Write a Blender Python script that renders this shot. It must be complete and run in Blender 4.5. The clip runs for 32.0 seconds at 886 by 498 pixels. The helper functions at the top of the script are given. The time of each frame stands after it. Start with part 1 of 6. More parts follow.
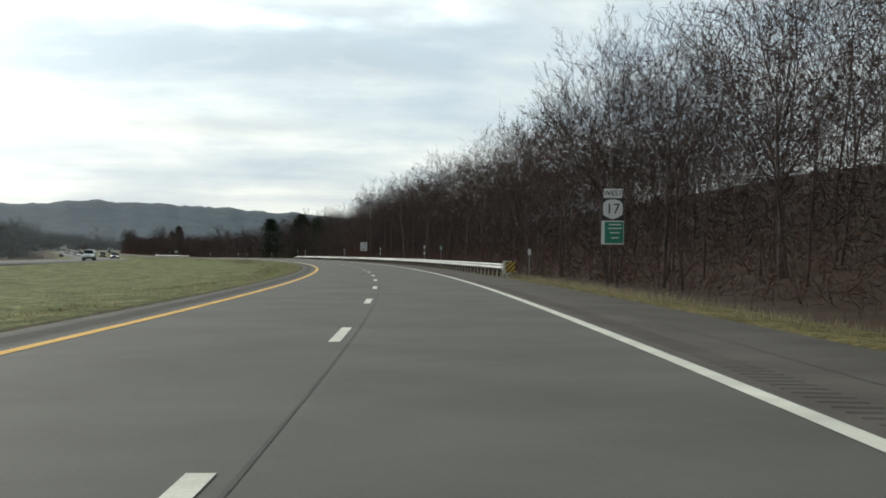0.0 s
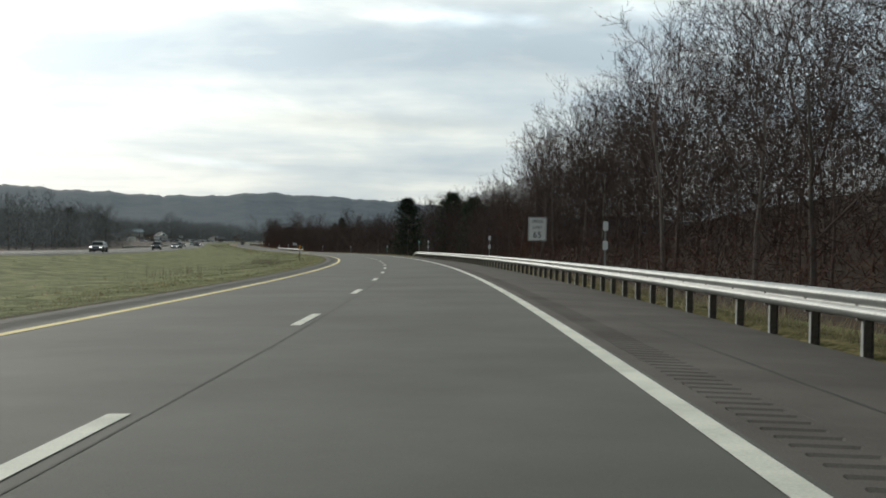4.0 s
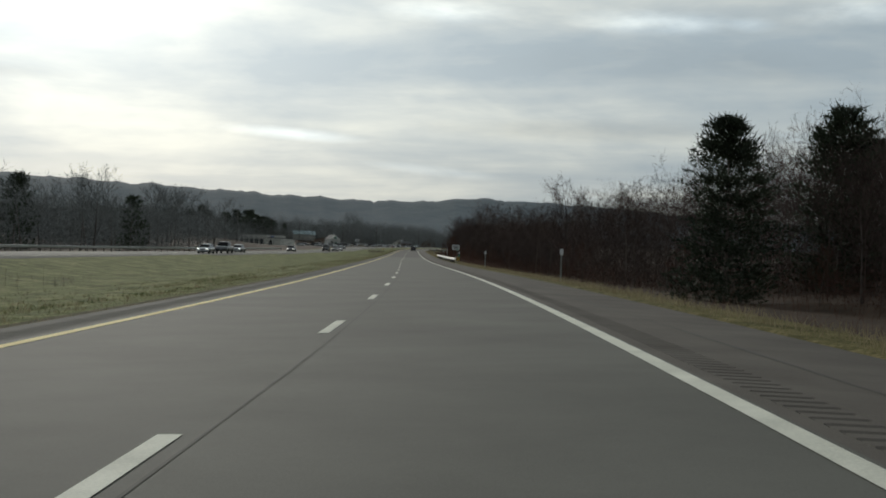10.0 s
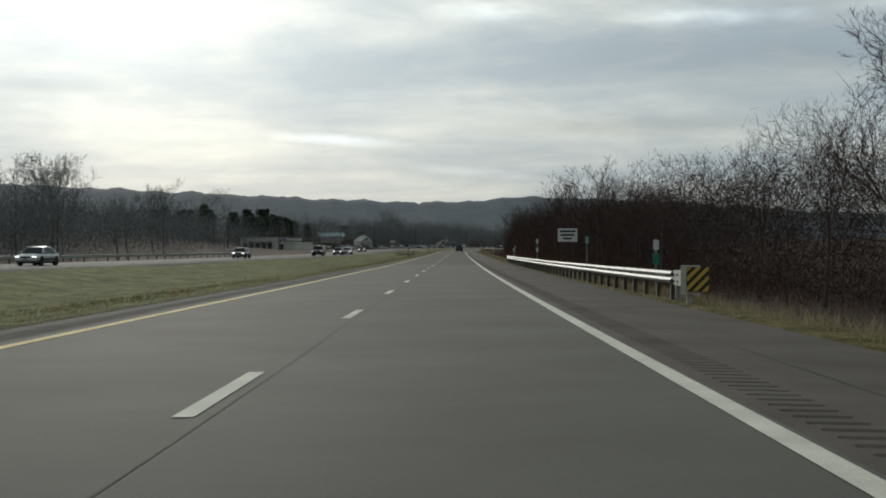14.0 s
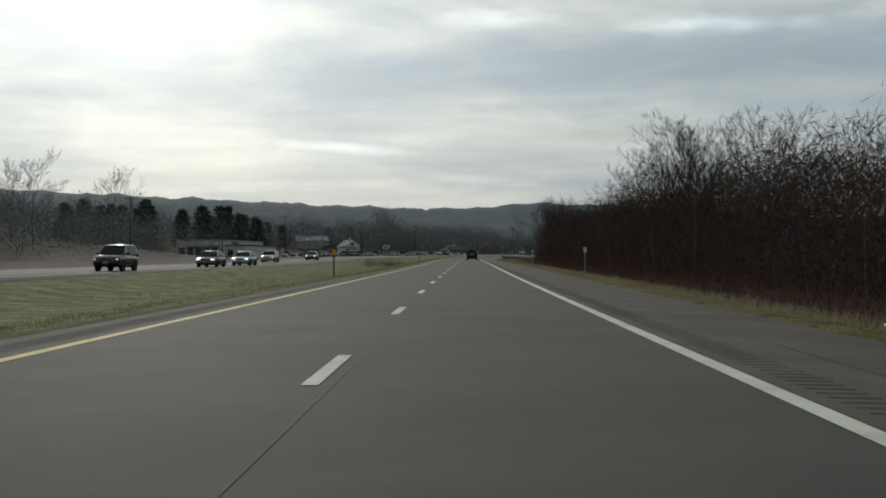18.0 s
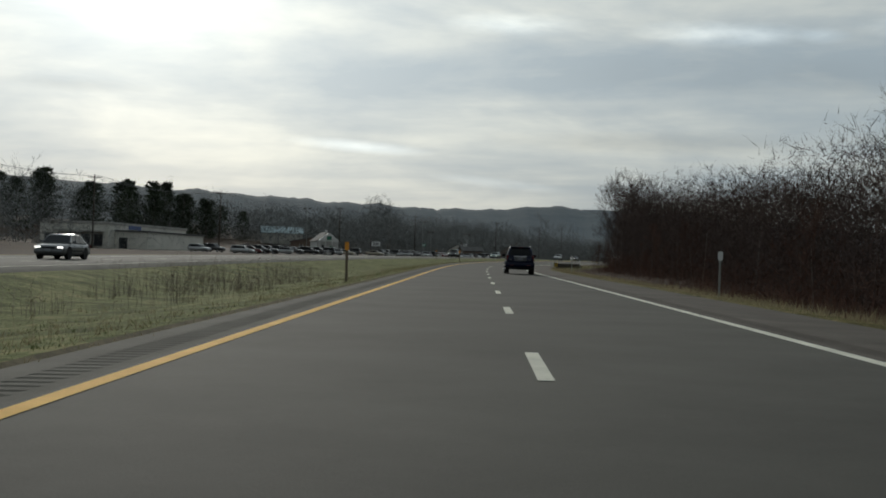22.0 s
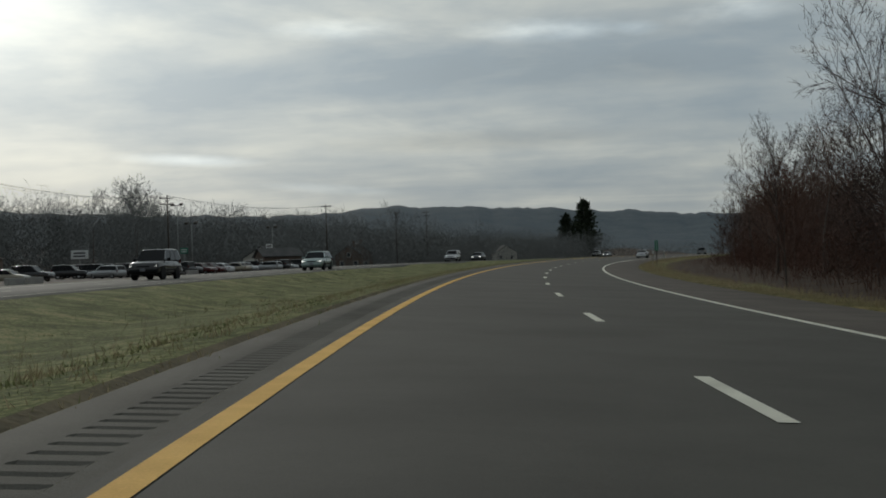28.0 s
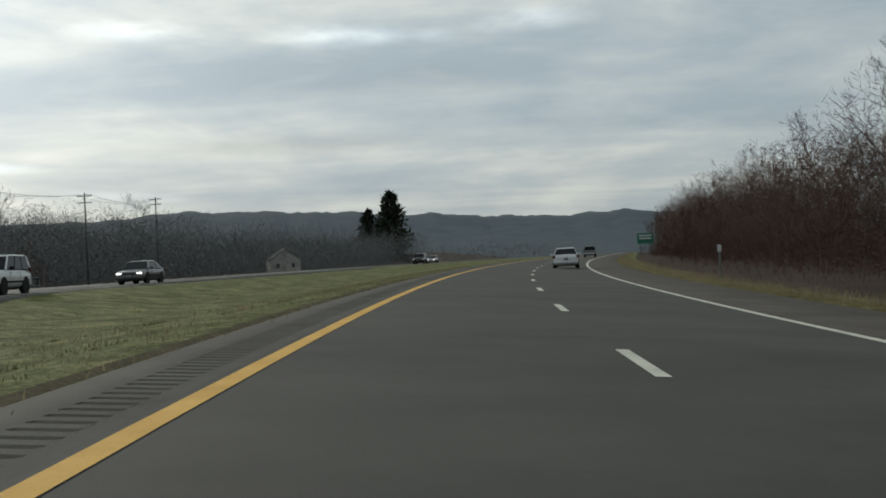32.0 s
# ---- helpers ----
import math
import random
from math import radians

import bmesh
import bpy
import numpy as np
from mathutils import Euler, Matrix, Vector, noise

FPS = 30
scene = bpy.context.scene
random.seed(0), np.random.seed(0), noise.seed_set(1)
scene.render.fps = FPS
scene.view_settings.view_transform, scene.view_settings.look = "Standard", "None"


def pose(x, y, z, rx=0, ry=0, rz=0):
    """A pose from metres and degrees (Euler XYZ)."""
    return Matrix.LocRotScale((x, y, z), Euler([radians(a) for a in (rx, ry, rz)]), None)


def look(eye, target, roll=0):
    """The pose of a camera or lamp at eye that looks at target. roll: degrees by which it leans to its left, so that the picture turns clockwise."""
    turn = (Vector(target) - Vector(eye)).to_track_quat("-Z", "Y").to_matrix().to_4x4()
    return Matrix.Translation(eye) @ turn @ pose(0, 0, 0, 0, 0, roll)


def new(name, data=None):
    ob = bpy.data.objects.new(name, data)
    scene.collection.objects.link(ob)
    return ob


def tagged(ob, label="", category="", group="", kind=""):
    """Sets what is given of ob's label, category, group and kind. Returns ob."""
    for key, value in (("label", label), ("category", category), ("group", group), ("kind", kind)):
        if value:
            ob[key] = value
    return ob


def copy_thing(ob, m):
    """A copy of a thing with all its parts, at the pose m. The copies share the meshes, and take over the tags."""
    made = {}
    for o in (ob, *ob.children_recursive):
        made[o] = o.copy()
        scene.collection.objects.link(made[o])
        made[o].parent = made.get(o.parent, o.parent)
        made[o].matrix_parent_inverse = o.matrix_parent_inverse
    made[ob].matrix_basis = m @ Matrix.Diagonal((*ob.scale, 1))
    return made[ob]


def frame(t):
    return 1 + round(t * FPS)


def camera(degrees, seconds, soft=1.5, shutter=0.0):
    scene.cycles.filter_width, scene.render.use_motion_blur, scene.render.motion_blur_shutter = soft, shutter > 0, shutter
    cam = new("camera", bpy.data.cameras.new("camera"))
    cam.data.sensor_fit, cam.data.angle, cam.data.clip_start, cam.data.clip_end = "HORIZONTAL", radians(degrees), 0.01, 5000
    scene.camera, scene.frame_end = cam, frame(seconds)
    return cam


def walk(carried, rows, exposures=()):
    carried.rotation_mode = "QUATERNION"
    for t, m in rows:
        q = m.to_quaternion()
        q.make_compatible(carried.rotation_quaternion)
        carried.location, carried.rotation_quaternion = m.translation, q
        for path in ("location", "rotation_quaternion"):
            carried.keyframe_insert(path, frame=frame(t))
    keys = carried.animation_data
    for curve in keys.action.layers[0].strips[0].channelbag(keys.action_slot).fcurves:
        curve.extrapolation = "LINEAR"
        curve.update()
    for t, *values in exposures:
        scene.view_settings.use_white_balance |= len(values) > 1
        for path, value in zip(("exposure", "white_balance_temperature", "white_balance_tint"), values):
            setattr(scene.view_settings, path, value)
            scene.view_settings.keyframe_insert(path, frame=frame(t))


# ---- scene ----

# ================= road alignment: stations s (m along the lane line), offsets o (m to the right of it)
CURV = [1.02, .972, .909, .879, .809, .87, 1.002, .994, .386, .004, -.061, -.071, .062, -.06, -.041, .04, .012, -.496, -1.31, -1.238, -1.227,
        -1.256, -1.113, -.932, -.601, -.301, -.102, 0, .038, .041, .029, .014, 0]
BANK = [-.38, -.96, -1.78, -2.37, -2.89, -3.34, -3.77, -3.83, -3.07, -1.65, -.95, -.52, -.74, -1.25, -2.05, -2.12, -.89, 1.42, 3.43, 4.81, 5.68,
        6.46, 6.73, 6.21, 5.28, 4.16, 3.04, 2.03, 1.18, .47, -.13, -.3, 0]
CREST = [.492, -.017, -.002, -.129, -.127, .394, .327, .13, -.067, .287, .068, -.329, -.075, -.056, -.044, -.1, -.2]
STEP = 2.0
SG = np.arange(-340, 2400, STEP)
_k = np.interp(SG, -40 + 50 * np.arange(33), CURV) * 1e-3
_k[SG > 1560] = 0
_v = np.interp(SG, -40 + 100 * np.arange(17), CREST) * 1e-4
_v[(SG > 1560) | (SG < -40)] = 0
BK = np.interp(SG, -40 + 50 * np.arange(33), BANK) * 1e-2
_i0 = int(340 / STEP)
TH = np.cumsum(_k) * STEP
TH -= TH[_i0]
RX = np.cumsum(-np.sin(TH)) * STEP
RY = np.cumsum(np.cos(TH)) * STEP
RX -= RX[_i0]
RY -= RY[_i0]
_g = np.cumsum(_v) * STEP
_g -= _g[_i0]
RZ = np.cumsum(_g) * STEP
RZ -= RZ[_i0]
GR = _g


def opp_near(s):
    """Offset of the near pavement edge of the opposite carriageway."""
    return np.interp(s, [-340, 0, 300, 480, 540, 620, 700, 820, 920, 1000, 1050, 1100, 1200, 1600, 2400],
                     [-46, -38, -31, -27, -23.5, -21, -18.6, -18.4, -16.8, -17, -19.5, -22, -24, -26, -26])


def xyz(s, o, z=0.0):
    """World place of station s, offset o, at height z over the reference profile (scalars or arrays)."""
    s = np.asarray(s, float)
    o = np.asarray(o, float)
    th = np.interp(s, SG, TH)
    w = np.clip((np.abs(o) - 150) / 700, 0, 1)
    w = w * w * (3 - 2 * w)
    a = th * (1 - w) + 0.13 * w
    return np.stack(np.broadcast_arrays(np.interp(s, SG, RX) + o * np.cos(a), np.interp(s, SG, RY) + o * np.sin(a), np.interp(s, SG, RZ) + z), -1)


def rise(s, o):
    """Height of the ground over the reference profile."""
    s, o = np.broadcast_arrays(np.asarray(s, float), np.asarray(o, float))
    b = np.interp(s, SG, BK)
    road = -np.clip(o, -6, 3.9) * b - np.clip(o - 3.9, 0, 3.1) * np.maximum(b, .02)
    on = opp_near(s)
    mid = np.clip((o - on) / (-5.0 - on), 0, 1)
    ditch = -0.75 * np.sin(np.pi * mid) ** 1.3 * ((o < -5.0) & (o > on))
    u = np.clip((o - 6.9) / 5, 0, 1)
    right = -0.55 * u * u * (3 - 2 * u)
    fall = np.interp(s, [270, 310, 560, 600, 790, 830], [0, 1.7, 1.7, .7, .7, 0])
    d = np.clip((o - 8.2) / 13, 0, 1)
    right = right - fall * d * d * (3 - 2 * d)
    v = np.clip((-o - (-on + 13)) / 8, 0, 1)
    left = -0.5 * v * v * (3 - 2 * v)
    far = np.clip((np.abs(o) - 60) / 200, 0, 1)
    bumps = far * (3.0 * np.sin(s / 97 + o / 61) + 2.2 * np.sin(s / 41 - o / 83))
    near = np.clip(1 - np.abs(s - 110) / 195, 0, 1) ** 0.33
    bank_right = 11.0 * np.clip((o - 16) / 34, 0, 1) * near + 4.0 * np.clip((o - 32) / 30, 0, 1) * (1 - near)
    foot = np.interp(s, [880, 960], [68, 116])
    bank_left = np.interp(s, [250, 340, 1600, 1900], [0, 6.0, 8.0, 8.0]) * np.clip((-o - foot) / 65, 0, 1)
    return road + ditch + right + left + bumps + bank_right + bank_left


def on_ground(s, o, up=0.0):
    return Vector(xyz(s, o, rise(s, o) + up).tolist())


def heading(s):
    return float(np.interp(s, SG, TH))


def stand(s, o, turn=0.0, up=0.0):
    """Pose of a thing on the ground at (s, o); its +y axis points along the road, turned left by the given degrees."""
    p = on_ground(s, o, up)
    return Matrix.Translation(p) @ Matrix.Rotation(heading(s) + radians(turn), 4, "Z")


# ================= camera: seconds, station, offset, turn against the road, pitch, lean
DRIVE = [
    (0, -18.13, 1.097, -0.434, 0.392, 0.452),
    (1, 15.43, 1.771, -0.340, 0.238, 0.308),
    (2, 48.47, 2.082, 0.562, 0.199, 0.792),
    (5, 146.78, 1.974, 0.767, 0.081, 1.482),
    (6, 179.43, 1.738, 0.998, 0.347, 1.885),
    (7, 212.04, 1.612, 0.532, 0.386, 2.035),
    (8, 244.80, 1.700, 0.682, 0.045, 2.054),
    (9, 277.32, 1.701, 0.999, 0.266, 2.194),
    (10, 309.85, 1.616, 0.658, 0.213, 1.901),
    (11, 342.36, 1.646, 0.571, 0.226, 2.160),
    (12, 374.82, 1.684, 0.449, 0.210, 1.532),
    (13, 407.40, 1.704, 0.542, 0.146, 0.745),
    (14, 440.08, 1.768, 0.431, 0.241, 0.133),
    (17, 538.87, 1.477, 1.060, 0.326, -0.119),
    (18, 572.18, 1.273, 1.032, 0.342, 0.202),
    (19, 605.88, 1.067, 0.843, 0.371, 0.264),
    (20, 639.98, 0.760, 1.528, 0.362, 0.299),
    (21, 672.49, 0.060, 1.734, 0.262, 1.747),
    (22, 705.83, -0.616, 1.720, 0.292, 2.128),
    (23, 739.04, -1.291, 1.620, 0.342, 2.215),
    (24, 772.47, -1.774, 0.886, 0.335, 2.202),
    (26.5, 854.47, -1.719, 0.526, 0.142, -1.056),
    (27, 870.68, -1.819, 1.241, 0.380, -1.367),
    (28, 903.40, -2.087, 0.568, 0.386, -1.871),
    (29, 936.08, -2.035, 0.440, 0.281, -1.923),
    (30, 968.84, -1.979, 0.446, 0.311, -2.225),
    (31, 1001.66, -1.880, 0.437, 0.282, -2.599),
    (32, 1034.77, -1.702, 0.512, 0.261, -2.873)
]
EYE = 1.058


def drive_at(t):
    rows = np.array(DRIVE)
    tt, c = rows[:, 0], rows[:, 1:]
    m = np.gradient(c, tt, axis=0)
    i = int(np.clip(np.searchsorted(tt, t) - 1, 0, len(tt) - 2))
    h = tt[i + 1] - tt[i]
    u = (t - tt[i]) / h
    return (2 * u**3 - 3 * u * u + 1) * c[i] + (u**3 - 2 * u * u + u) * h * m[i] + (3 * u * u - 2 * u**3) * c[i + 1] + (u**3 - u * u) * h * m[i + 1]


def drive_pose(t):
    s, o, turn, pitch, lean = drive_at(t)
    eye = xyz(s, o, EYE - o * np.interp(s, SG, BK))
    yaw = np.interp(s, SG, TH) + radians(turn)
    tilt = np.interp(s, SG, GR) + radians(pitch)
    way = np.array([-math.sin(yaw) * math.cos(tilt), math.cos(yaw) * math.cos(tilt), math.sin(tilt)])
    return look(eye.tolist(), (eye + 10 * way).tolist(), lean)


cam = camera(39.96, 32.0, soft=1.8)
walk(cam, [(t, drive_pose(t)) for t in np.arange(0, 32.01, 0.5)],
     exposures=[(0, 0.45), (2, 0.4), (5, 0.15), (7, 0.0), (9, -0.30), (14, -0.36), (21, -0.44), (24, -0.46), (26, -0.52), (28, -0.68), (29, -0.42), (30, -0.22), (32, -0.22)])

# ================= light
SUN_AZ, SUN_EL = 35.0, 17.0      # degrees to the left of +y, above the horizon
sun_dir = Vector((-math.sin(radians(SUN_AZ)) * math.cos(radians(SUN_EL)), math.cos(radians(SUN_AZ)) * math.cos(radians(SUN_EL)), math.sin(radians(SUN_EL))))
sun = new("sun", bpy.data.lights.new("sun", "SUN"))
sun.data.energy, sun.data.angle, sun.data.color = 1.6, radians(3.0), (1.0, 0.95, 0.85)
sun.matrix_world = look((0, 0, 50), (-sun_dir * 10 + Vector((0, 0, 50)))[:])

world = bpy.data.worlds.new("sky")
scene.world = world
world.use_nodes = True
wn, wl = world.node_tree.nodes, world.node_tree.links
wn.clear()


def wmath(op, a, b=None, c=None):
    n = wn.new("ShaderNodeMath")
    n.operation = op
    for i, v in enumerate((a, b, c)):
        if v is None:
            continue
        if isinstance(v, (int, float)):
            n.inputs[i].default_value = v
        else:
            wl.new(v, n.inputs[i])
    return n.outputs[0]


wout = wn.new("ShaderNodeOutputWorld")
tc = wn.new("ShaderNodeTexCoord")
sep = wn.new("ShaderNodeSeparateXYZ")
wl.new(tc.outputs["Generated"], sep.inputs[0])
sky = wn.new("ShaderNodeTexSky")
sky.sky_type, sky.sun_disc, sky.sun_elevation, sky.sun_rotation = "NISHITA", False, radians(SUN_EL), radians(-SUN_AZ)
sky.air_density, sky.dust_density = 1.0, 2.0
bg_sky = wn.new("ShaderNodeBackground")
bg_sky.inputs[1].default_value = 0.07
wl.new(sky.outputs[0], bg_sky.inputs[0])
zz = wmath("ADD", wmath("MAXIMUM", sep.outputs[2], 0.0), 0.05)
px, py = wmath("DIVIDE", sep.outputs[0], zz), wmath("DIVIDE", sep.outputs[1], zz)
comb = wn.new("ShaderNodeCombineXYZ")
wl.new(px, comb.inputs[0])
wl.new(py, comb.inputs[1])


def wnoise(scale, detail, rough, sx, sy, turn, shift):
    mp = wn.new("ShaderNodeMapping")
    mp.inputs["Scale"].default_value = (sx, sy, 1)
    mp.inputs["Rotation"].default_value = (0, 0, radians(turn))
    mp.inputs["Location"].default_value = shift
    wl.new(comb.outputs[0], mp.inputs[0])
    n = wn.new("ShaderNodeTexNoise")
    n.inputs["Scale"].default_value, n.inputs["Detail"].default_value, n.inputs["Roughness"].default_value = scale, detail, rough
    n.inputs["Distortion"].default_value = 0.4
    wl.new(mp.outputs[0], n.inputs["Vector"])
    return n.outputs["Fac"]


n_big = wnoise(0.55, 5, 0.55, 0.60, 1.0, -20, (3.1, 1.7, 0))
n_fine = wnoise(1.5, 8, 0.62, 0.55, 1.0, -16, (8.3, 0.4, 0))
# bearing (degrees left of +y) and height over the horizon
bear = wmath("MULTIPLY", wmath("ARCTAN2", wmath("MULTIPLY", sep.outputs[0], -1.0), sep.outputs[1]), 57.2958)
elev = wmath("MULTIPLY", wmath("ARCSINE", sep.outputs[2]), 57.2958)


def wpuffs(bw, ew, detail, shift):
    """Soft cloud lumps laid out by bearing and height."""
    cb = wn.new("ShaderNodeCombineXYZ")
    wl.new(wmath("DIVIDE", bear, bw), cb.inputs[0])
    wl.new(wmath("DIVIDE", elev, ew), cb.inputs[1])
    cb.inputs[2].default_value = shift
    n = wn.new("ShaderNodeTexNoise")
    n.inputs["Scale"].default_value, n.inputs["Detail"].default_value, n.inputs["Roughness"].default_value = 1.0, detail, 0.55
    n.inputs["Distortion"].default_value = 0.25
    wl.new(cb.outputs[0], n.inputs["Vector"])
    return n.outputs["Fac"]


n_lump = wpuffs(9.0, 2.6, 5, 3.3)
n_puff = wpuffs(3.6, 1.2, 4, 7.1)
mixn = wmath("ADD", wmath("ADD", wmath("MULTIPLY", n_big, 0.40), wmath("MULTIPLY", n_fine, 0.07)), wmath("ADD", wmath("MULTIPLY", n_lump, 0.45), wmath("MULTIPLY", n_puff, 0.08)))
ramp = wn.new("ShaderNodeValToRGB")
ramp.color_ramp.elements[0].position, ramp.color_ramp.elements[0].color = 0.40, (0.52, 0.60, 0.70, 1)
ramp.color_ramp.elements[1].position, ramp.color_ramp.elements[1].color = 0.60, (0.92, 0.93, 0.93, 1)
mide = ramp.color_ramp.elements.new(0.50)
mide.color = (0.68, 0.73, 0.79, 1)
wl.new(mixn, ramp.inputs[0])
# brightening of the cloud sheet round the veiled sun
dot = wn.new("ShaderNodeVectorMath")
dot.operation = "DOT_PRODUCT"
wl.new(tc.outputs["Generated"], dot.inputs[0])
dot.inputs[1].default_value = sun_dir[:]
d01 = wmath("MAXIMUM", dot.outputs["Value"], 0.0)
glow = wmath("ADD", wmath("MULTIPLY", wmath("POWER", d01, 24.0), 0.62), wmath("MULTIPLY", wmath("POWER", d01, 200.0), 1.2))
half = wmath("MULTIPLY_ADD", dot.outputs["Value"], 0.5, 0.5)
gain = wmath("ADD", glow, wmath("MULTIPLY_ADD", wmath("MULTIPLY", half, half), 0.48, 0.50))
# lens-shaped clouds and a broken bright bank above them

def cloud_at(b0, e0, bw, ew, slope):
    u = wmath("DIVIDE", wmath("SUBTRACT", bear, b0), bw)
    w = wmath("DIVIDE", wmath("SUBTRACT", wmath("SUBTRACT", elev, e0), wmath("MULTIPLY", wmath("SUBTRACT", bear, b0), slope)), ew)
    return wmath("EXPONENT", wmath("MULTIPLY", wmath("ADD", wmath("MULTIPLY", u, u), wmath("MULTIPLY", w, w)), -1.0))


def ragged(b0, e0, bw, ew, slope, gain, soft):
    """A lens of cloud whose edge is broken by the lumps."""
    edge = wmath("MULTIPLY_ADD", wmath("SUBTRACT", n_puff, 0.5), soft, 1.0)
    return wmath("MULTIPLY", wmath("MAXIMUM", wmath("SUBTRACT", wmath("MULTIPLY", cloud_at(b0, e0, bw, ew, slope), edge), 0.18), 0.0), gain)


lenses = [ragged(*row) for row in ((24.0, 5.3, 3.0, .27, .05, .62, 1.2), (17.6, 3.85, 2.8, .24, .08, .26, 2.0), (16.8, 11.2, 3.0, .50, .0, .34, 3.0), (7.4, 10.9, 3.3, .50, .0, .46, 3.0), (2.9, 10.75, 1.0, .32, .0, .40, 2.0),
                                   (-1.5, 11.2, 2.6, .55, .0, .32, 3.0), (10.5, 5.9, 7.0, .50, .0, -.16, 1.5), (37.0, 7.4, 3.0, .30, .0, -.16, 2.0), (6.0, 9.0, 9.0, .9, .02, -.10, 2.0))]
streak = lenses[0]
for lens in lenses[1:]:
    streak = wmath("ADD", streak, lens)
low = wmath("MULTIPLY", wmath("EXPONENT", wmath("MULTIPLY", wmath("POWER", wmath("DIVIDE", elev, 5.0), 2.0), -1.0)), -0.16)
gain = wmath("ADD", wmath("ADD", gain, low), streak)
vm = wn.new("ShaderNodeVectorMath")
vm.operation = "SCALE"
tint = wn.new("ShaderNodeVectorMath")
tint.operation = "MULTIPLY"
tint.inputs[1].default_value = (0.945, 1.0, 0.955)
wl.new(ramp.outputs[0], tint.inputs[0])
wl.new(tint.outputs[0], vm.inputs[0])
wl.new(gain, vm.inputs["Scale"])
bg_cloud = wn.new("ShaderNodeBackground")
wl.new(vm.outputs[0], bg_cloud.inputs[0])
bg_cloud.inputs[1].default_value = 1.0
mixw = wn.new("ShaderNodeMixShader")
mixw.inputs[0].default_value = 0.93
wl.new(bg_sky.outputs[0], mixw.inputs[1])
wl.new(bg_cloud.outputs[0], mixw.inputs[2])
wl.new(mixw.outputs[0], wout.inputs[0])


# ================= materials
def surface(name, dark, light, rough=0.8, scale=6.0, fine=60.0, bump=0.15, metal=0.0, detail=6, vary=0.0, stretch=(1, 1, 1), coords="Object", spots=None, spec=0.3, relief=0.02, grain=0.6, span=0.14):
    """Procedural surface: two colours mixed by noise at two scales, with fine relief; vary shifts the brightness from piece to piece."""
    m = bpy.data.materials.new(name)
    m.use_nodes = True
    n, l = m.node_tree.nodes, m.node_tree.links
    b = n["Principled BSDF"]
    b.inputs["Roughness"].default_value, b.inputs["Metallic"].default_value = rough, metal
    b.inputs["Specular IOR Level"].default_value = spec
    t = n.new("ShaderNodeTexCoord")
    mp = n.new("ShaderNodeMapping")
    mp.inputs["Scale"].default_value = stretch
    l.new(t.outputs[coords], mp.inputs[0])
    a = n.new("ShaderNodeTexNoise")
    a.inputs["Scale"].default_value, a.inputs["Detail"].default_value, a.inputs["Roughness"].default_value = scale, detail, grain
    l.new(mp.outputs[0], a.inputs["Vector"])
    f = n.new("ShaderNodeTexNoise")
    f.inputs["Scale"].default_value, f.inputs["Detail"].default_value = fine, 3
    l.new(mp.outputs[0], f.inputs["Vector"])
    ad = n.new("ShaderNodeMath")
    ad.operation = "MULTIPLY_ADD"
    l.new(a.outputs["Fac"], ad.inputs[0])
    ad.inputs[1].default_value = 0.62
    ml = n.new("ShaderNodeMath")
    ml.operation = "MULTIPLY"
    ml.inputs[1].default_value = 0.38
    l.new(f.outputs["Fac"], ml.inputs[0])
    l.new(ml.outputs[0], ad.inputs[2])
    r = n.new("ShaderNodeValToRGB")
    r.color_ramp.elements[0].position, r.color_ramp.elements[0].color = 0.5 - span, (*dark, 1)
    r.color_ramp.elements[1].position, r.color_ramp.elements[1].color = 0.5 + span, (*light, 1)
    if spots:
        e = r.color_ramp.elements.new(spots[0])
        e.color = (*spots[1], 1)
    l.new(ad.outputs[0], r.inputs[0])
    col = r.outputs[0]
    if vary:
        oi = n.new("ShaderNodeObjectInfo")
        mr = n.new("ShaderNodeMapRange")
        mr.inputs["To Min"].default_value, mr.inputs["To Max"].default_value = 1 - vary, 1 + vary
        l.new(oi.outputs["Random"], mr.inputs["Value"])
        hv = n.new("ShaderNodeHueSaturation")
        l.new(mr.outputs[0], hv.inputs["Value"])
        l.new(col, hv.inputs["Color"])
        col = hv.outputs[0]
    l.new(col, b.inputs["Base Color"])
    if bump:
        bp = n.new("ShaderNodeBump")
        bp.inputs["Strength"].default_value, bp.inputs["Distance"].default_value = bump, relief
        l.new(ad.outputs[0], bp.inputs["Height"])
        l.new(bp.outputs[0], b.inputs["Normal"])
    return m


def plain(name, colour, rough=0.5, metal=0.0, coat=0.0, emit=None, spec=0.5, wear=0.12, alpha=None, scale=3.0):
    """Painted, plastic or metal surface with slight dirt in the colour and the gloss."""
    m = surface(name, tuple(c * (1 - wear) for c in colour), tuple(min(1, c * (1 + wear)) for c in colour), rough, scale, 40, 0.03, metal, spec=spec)
    b = m.node_tree.nodes["Principled BSDF"]
    b.inputs["Coat Weight"].default_value = coat
    if emit:
        b.inputs["Emission Color"].default_value, b.inputs["Emission Strength"].default_value = (*emit[0], 1), emit[1]
    return m


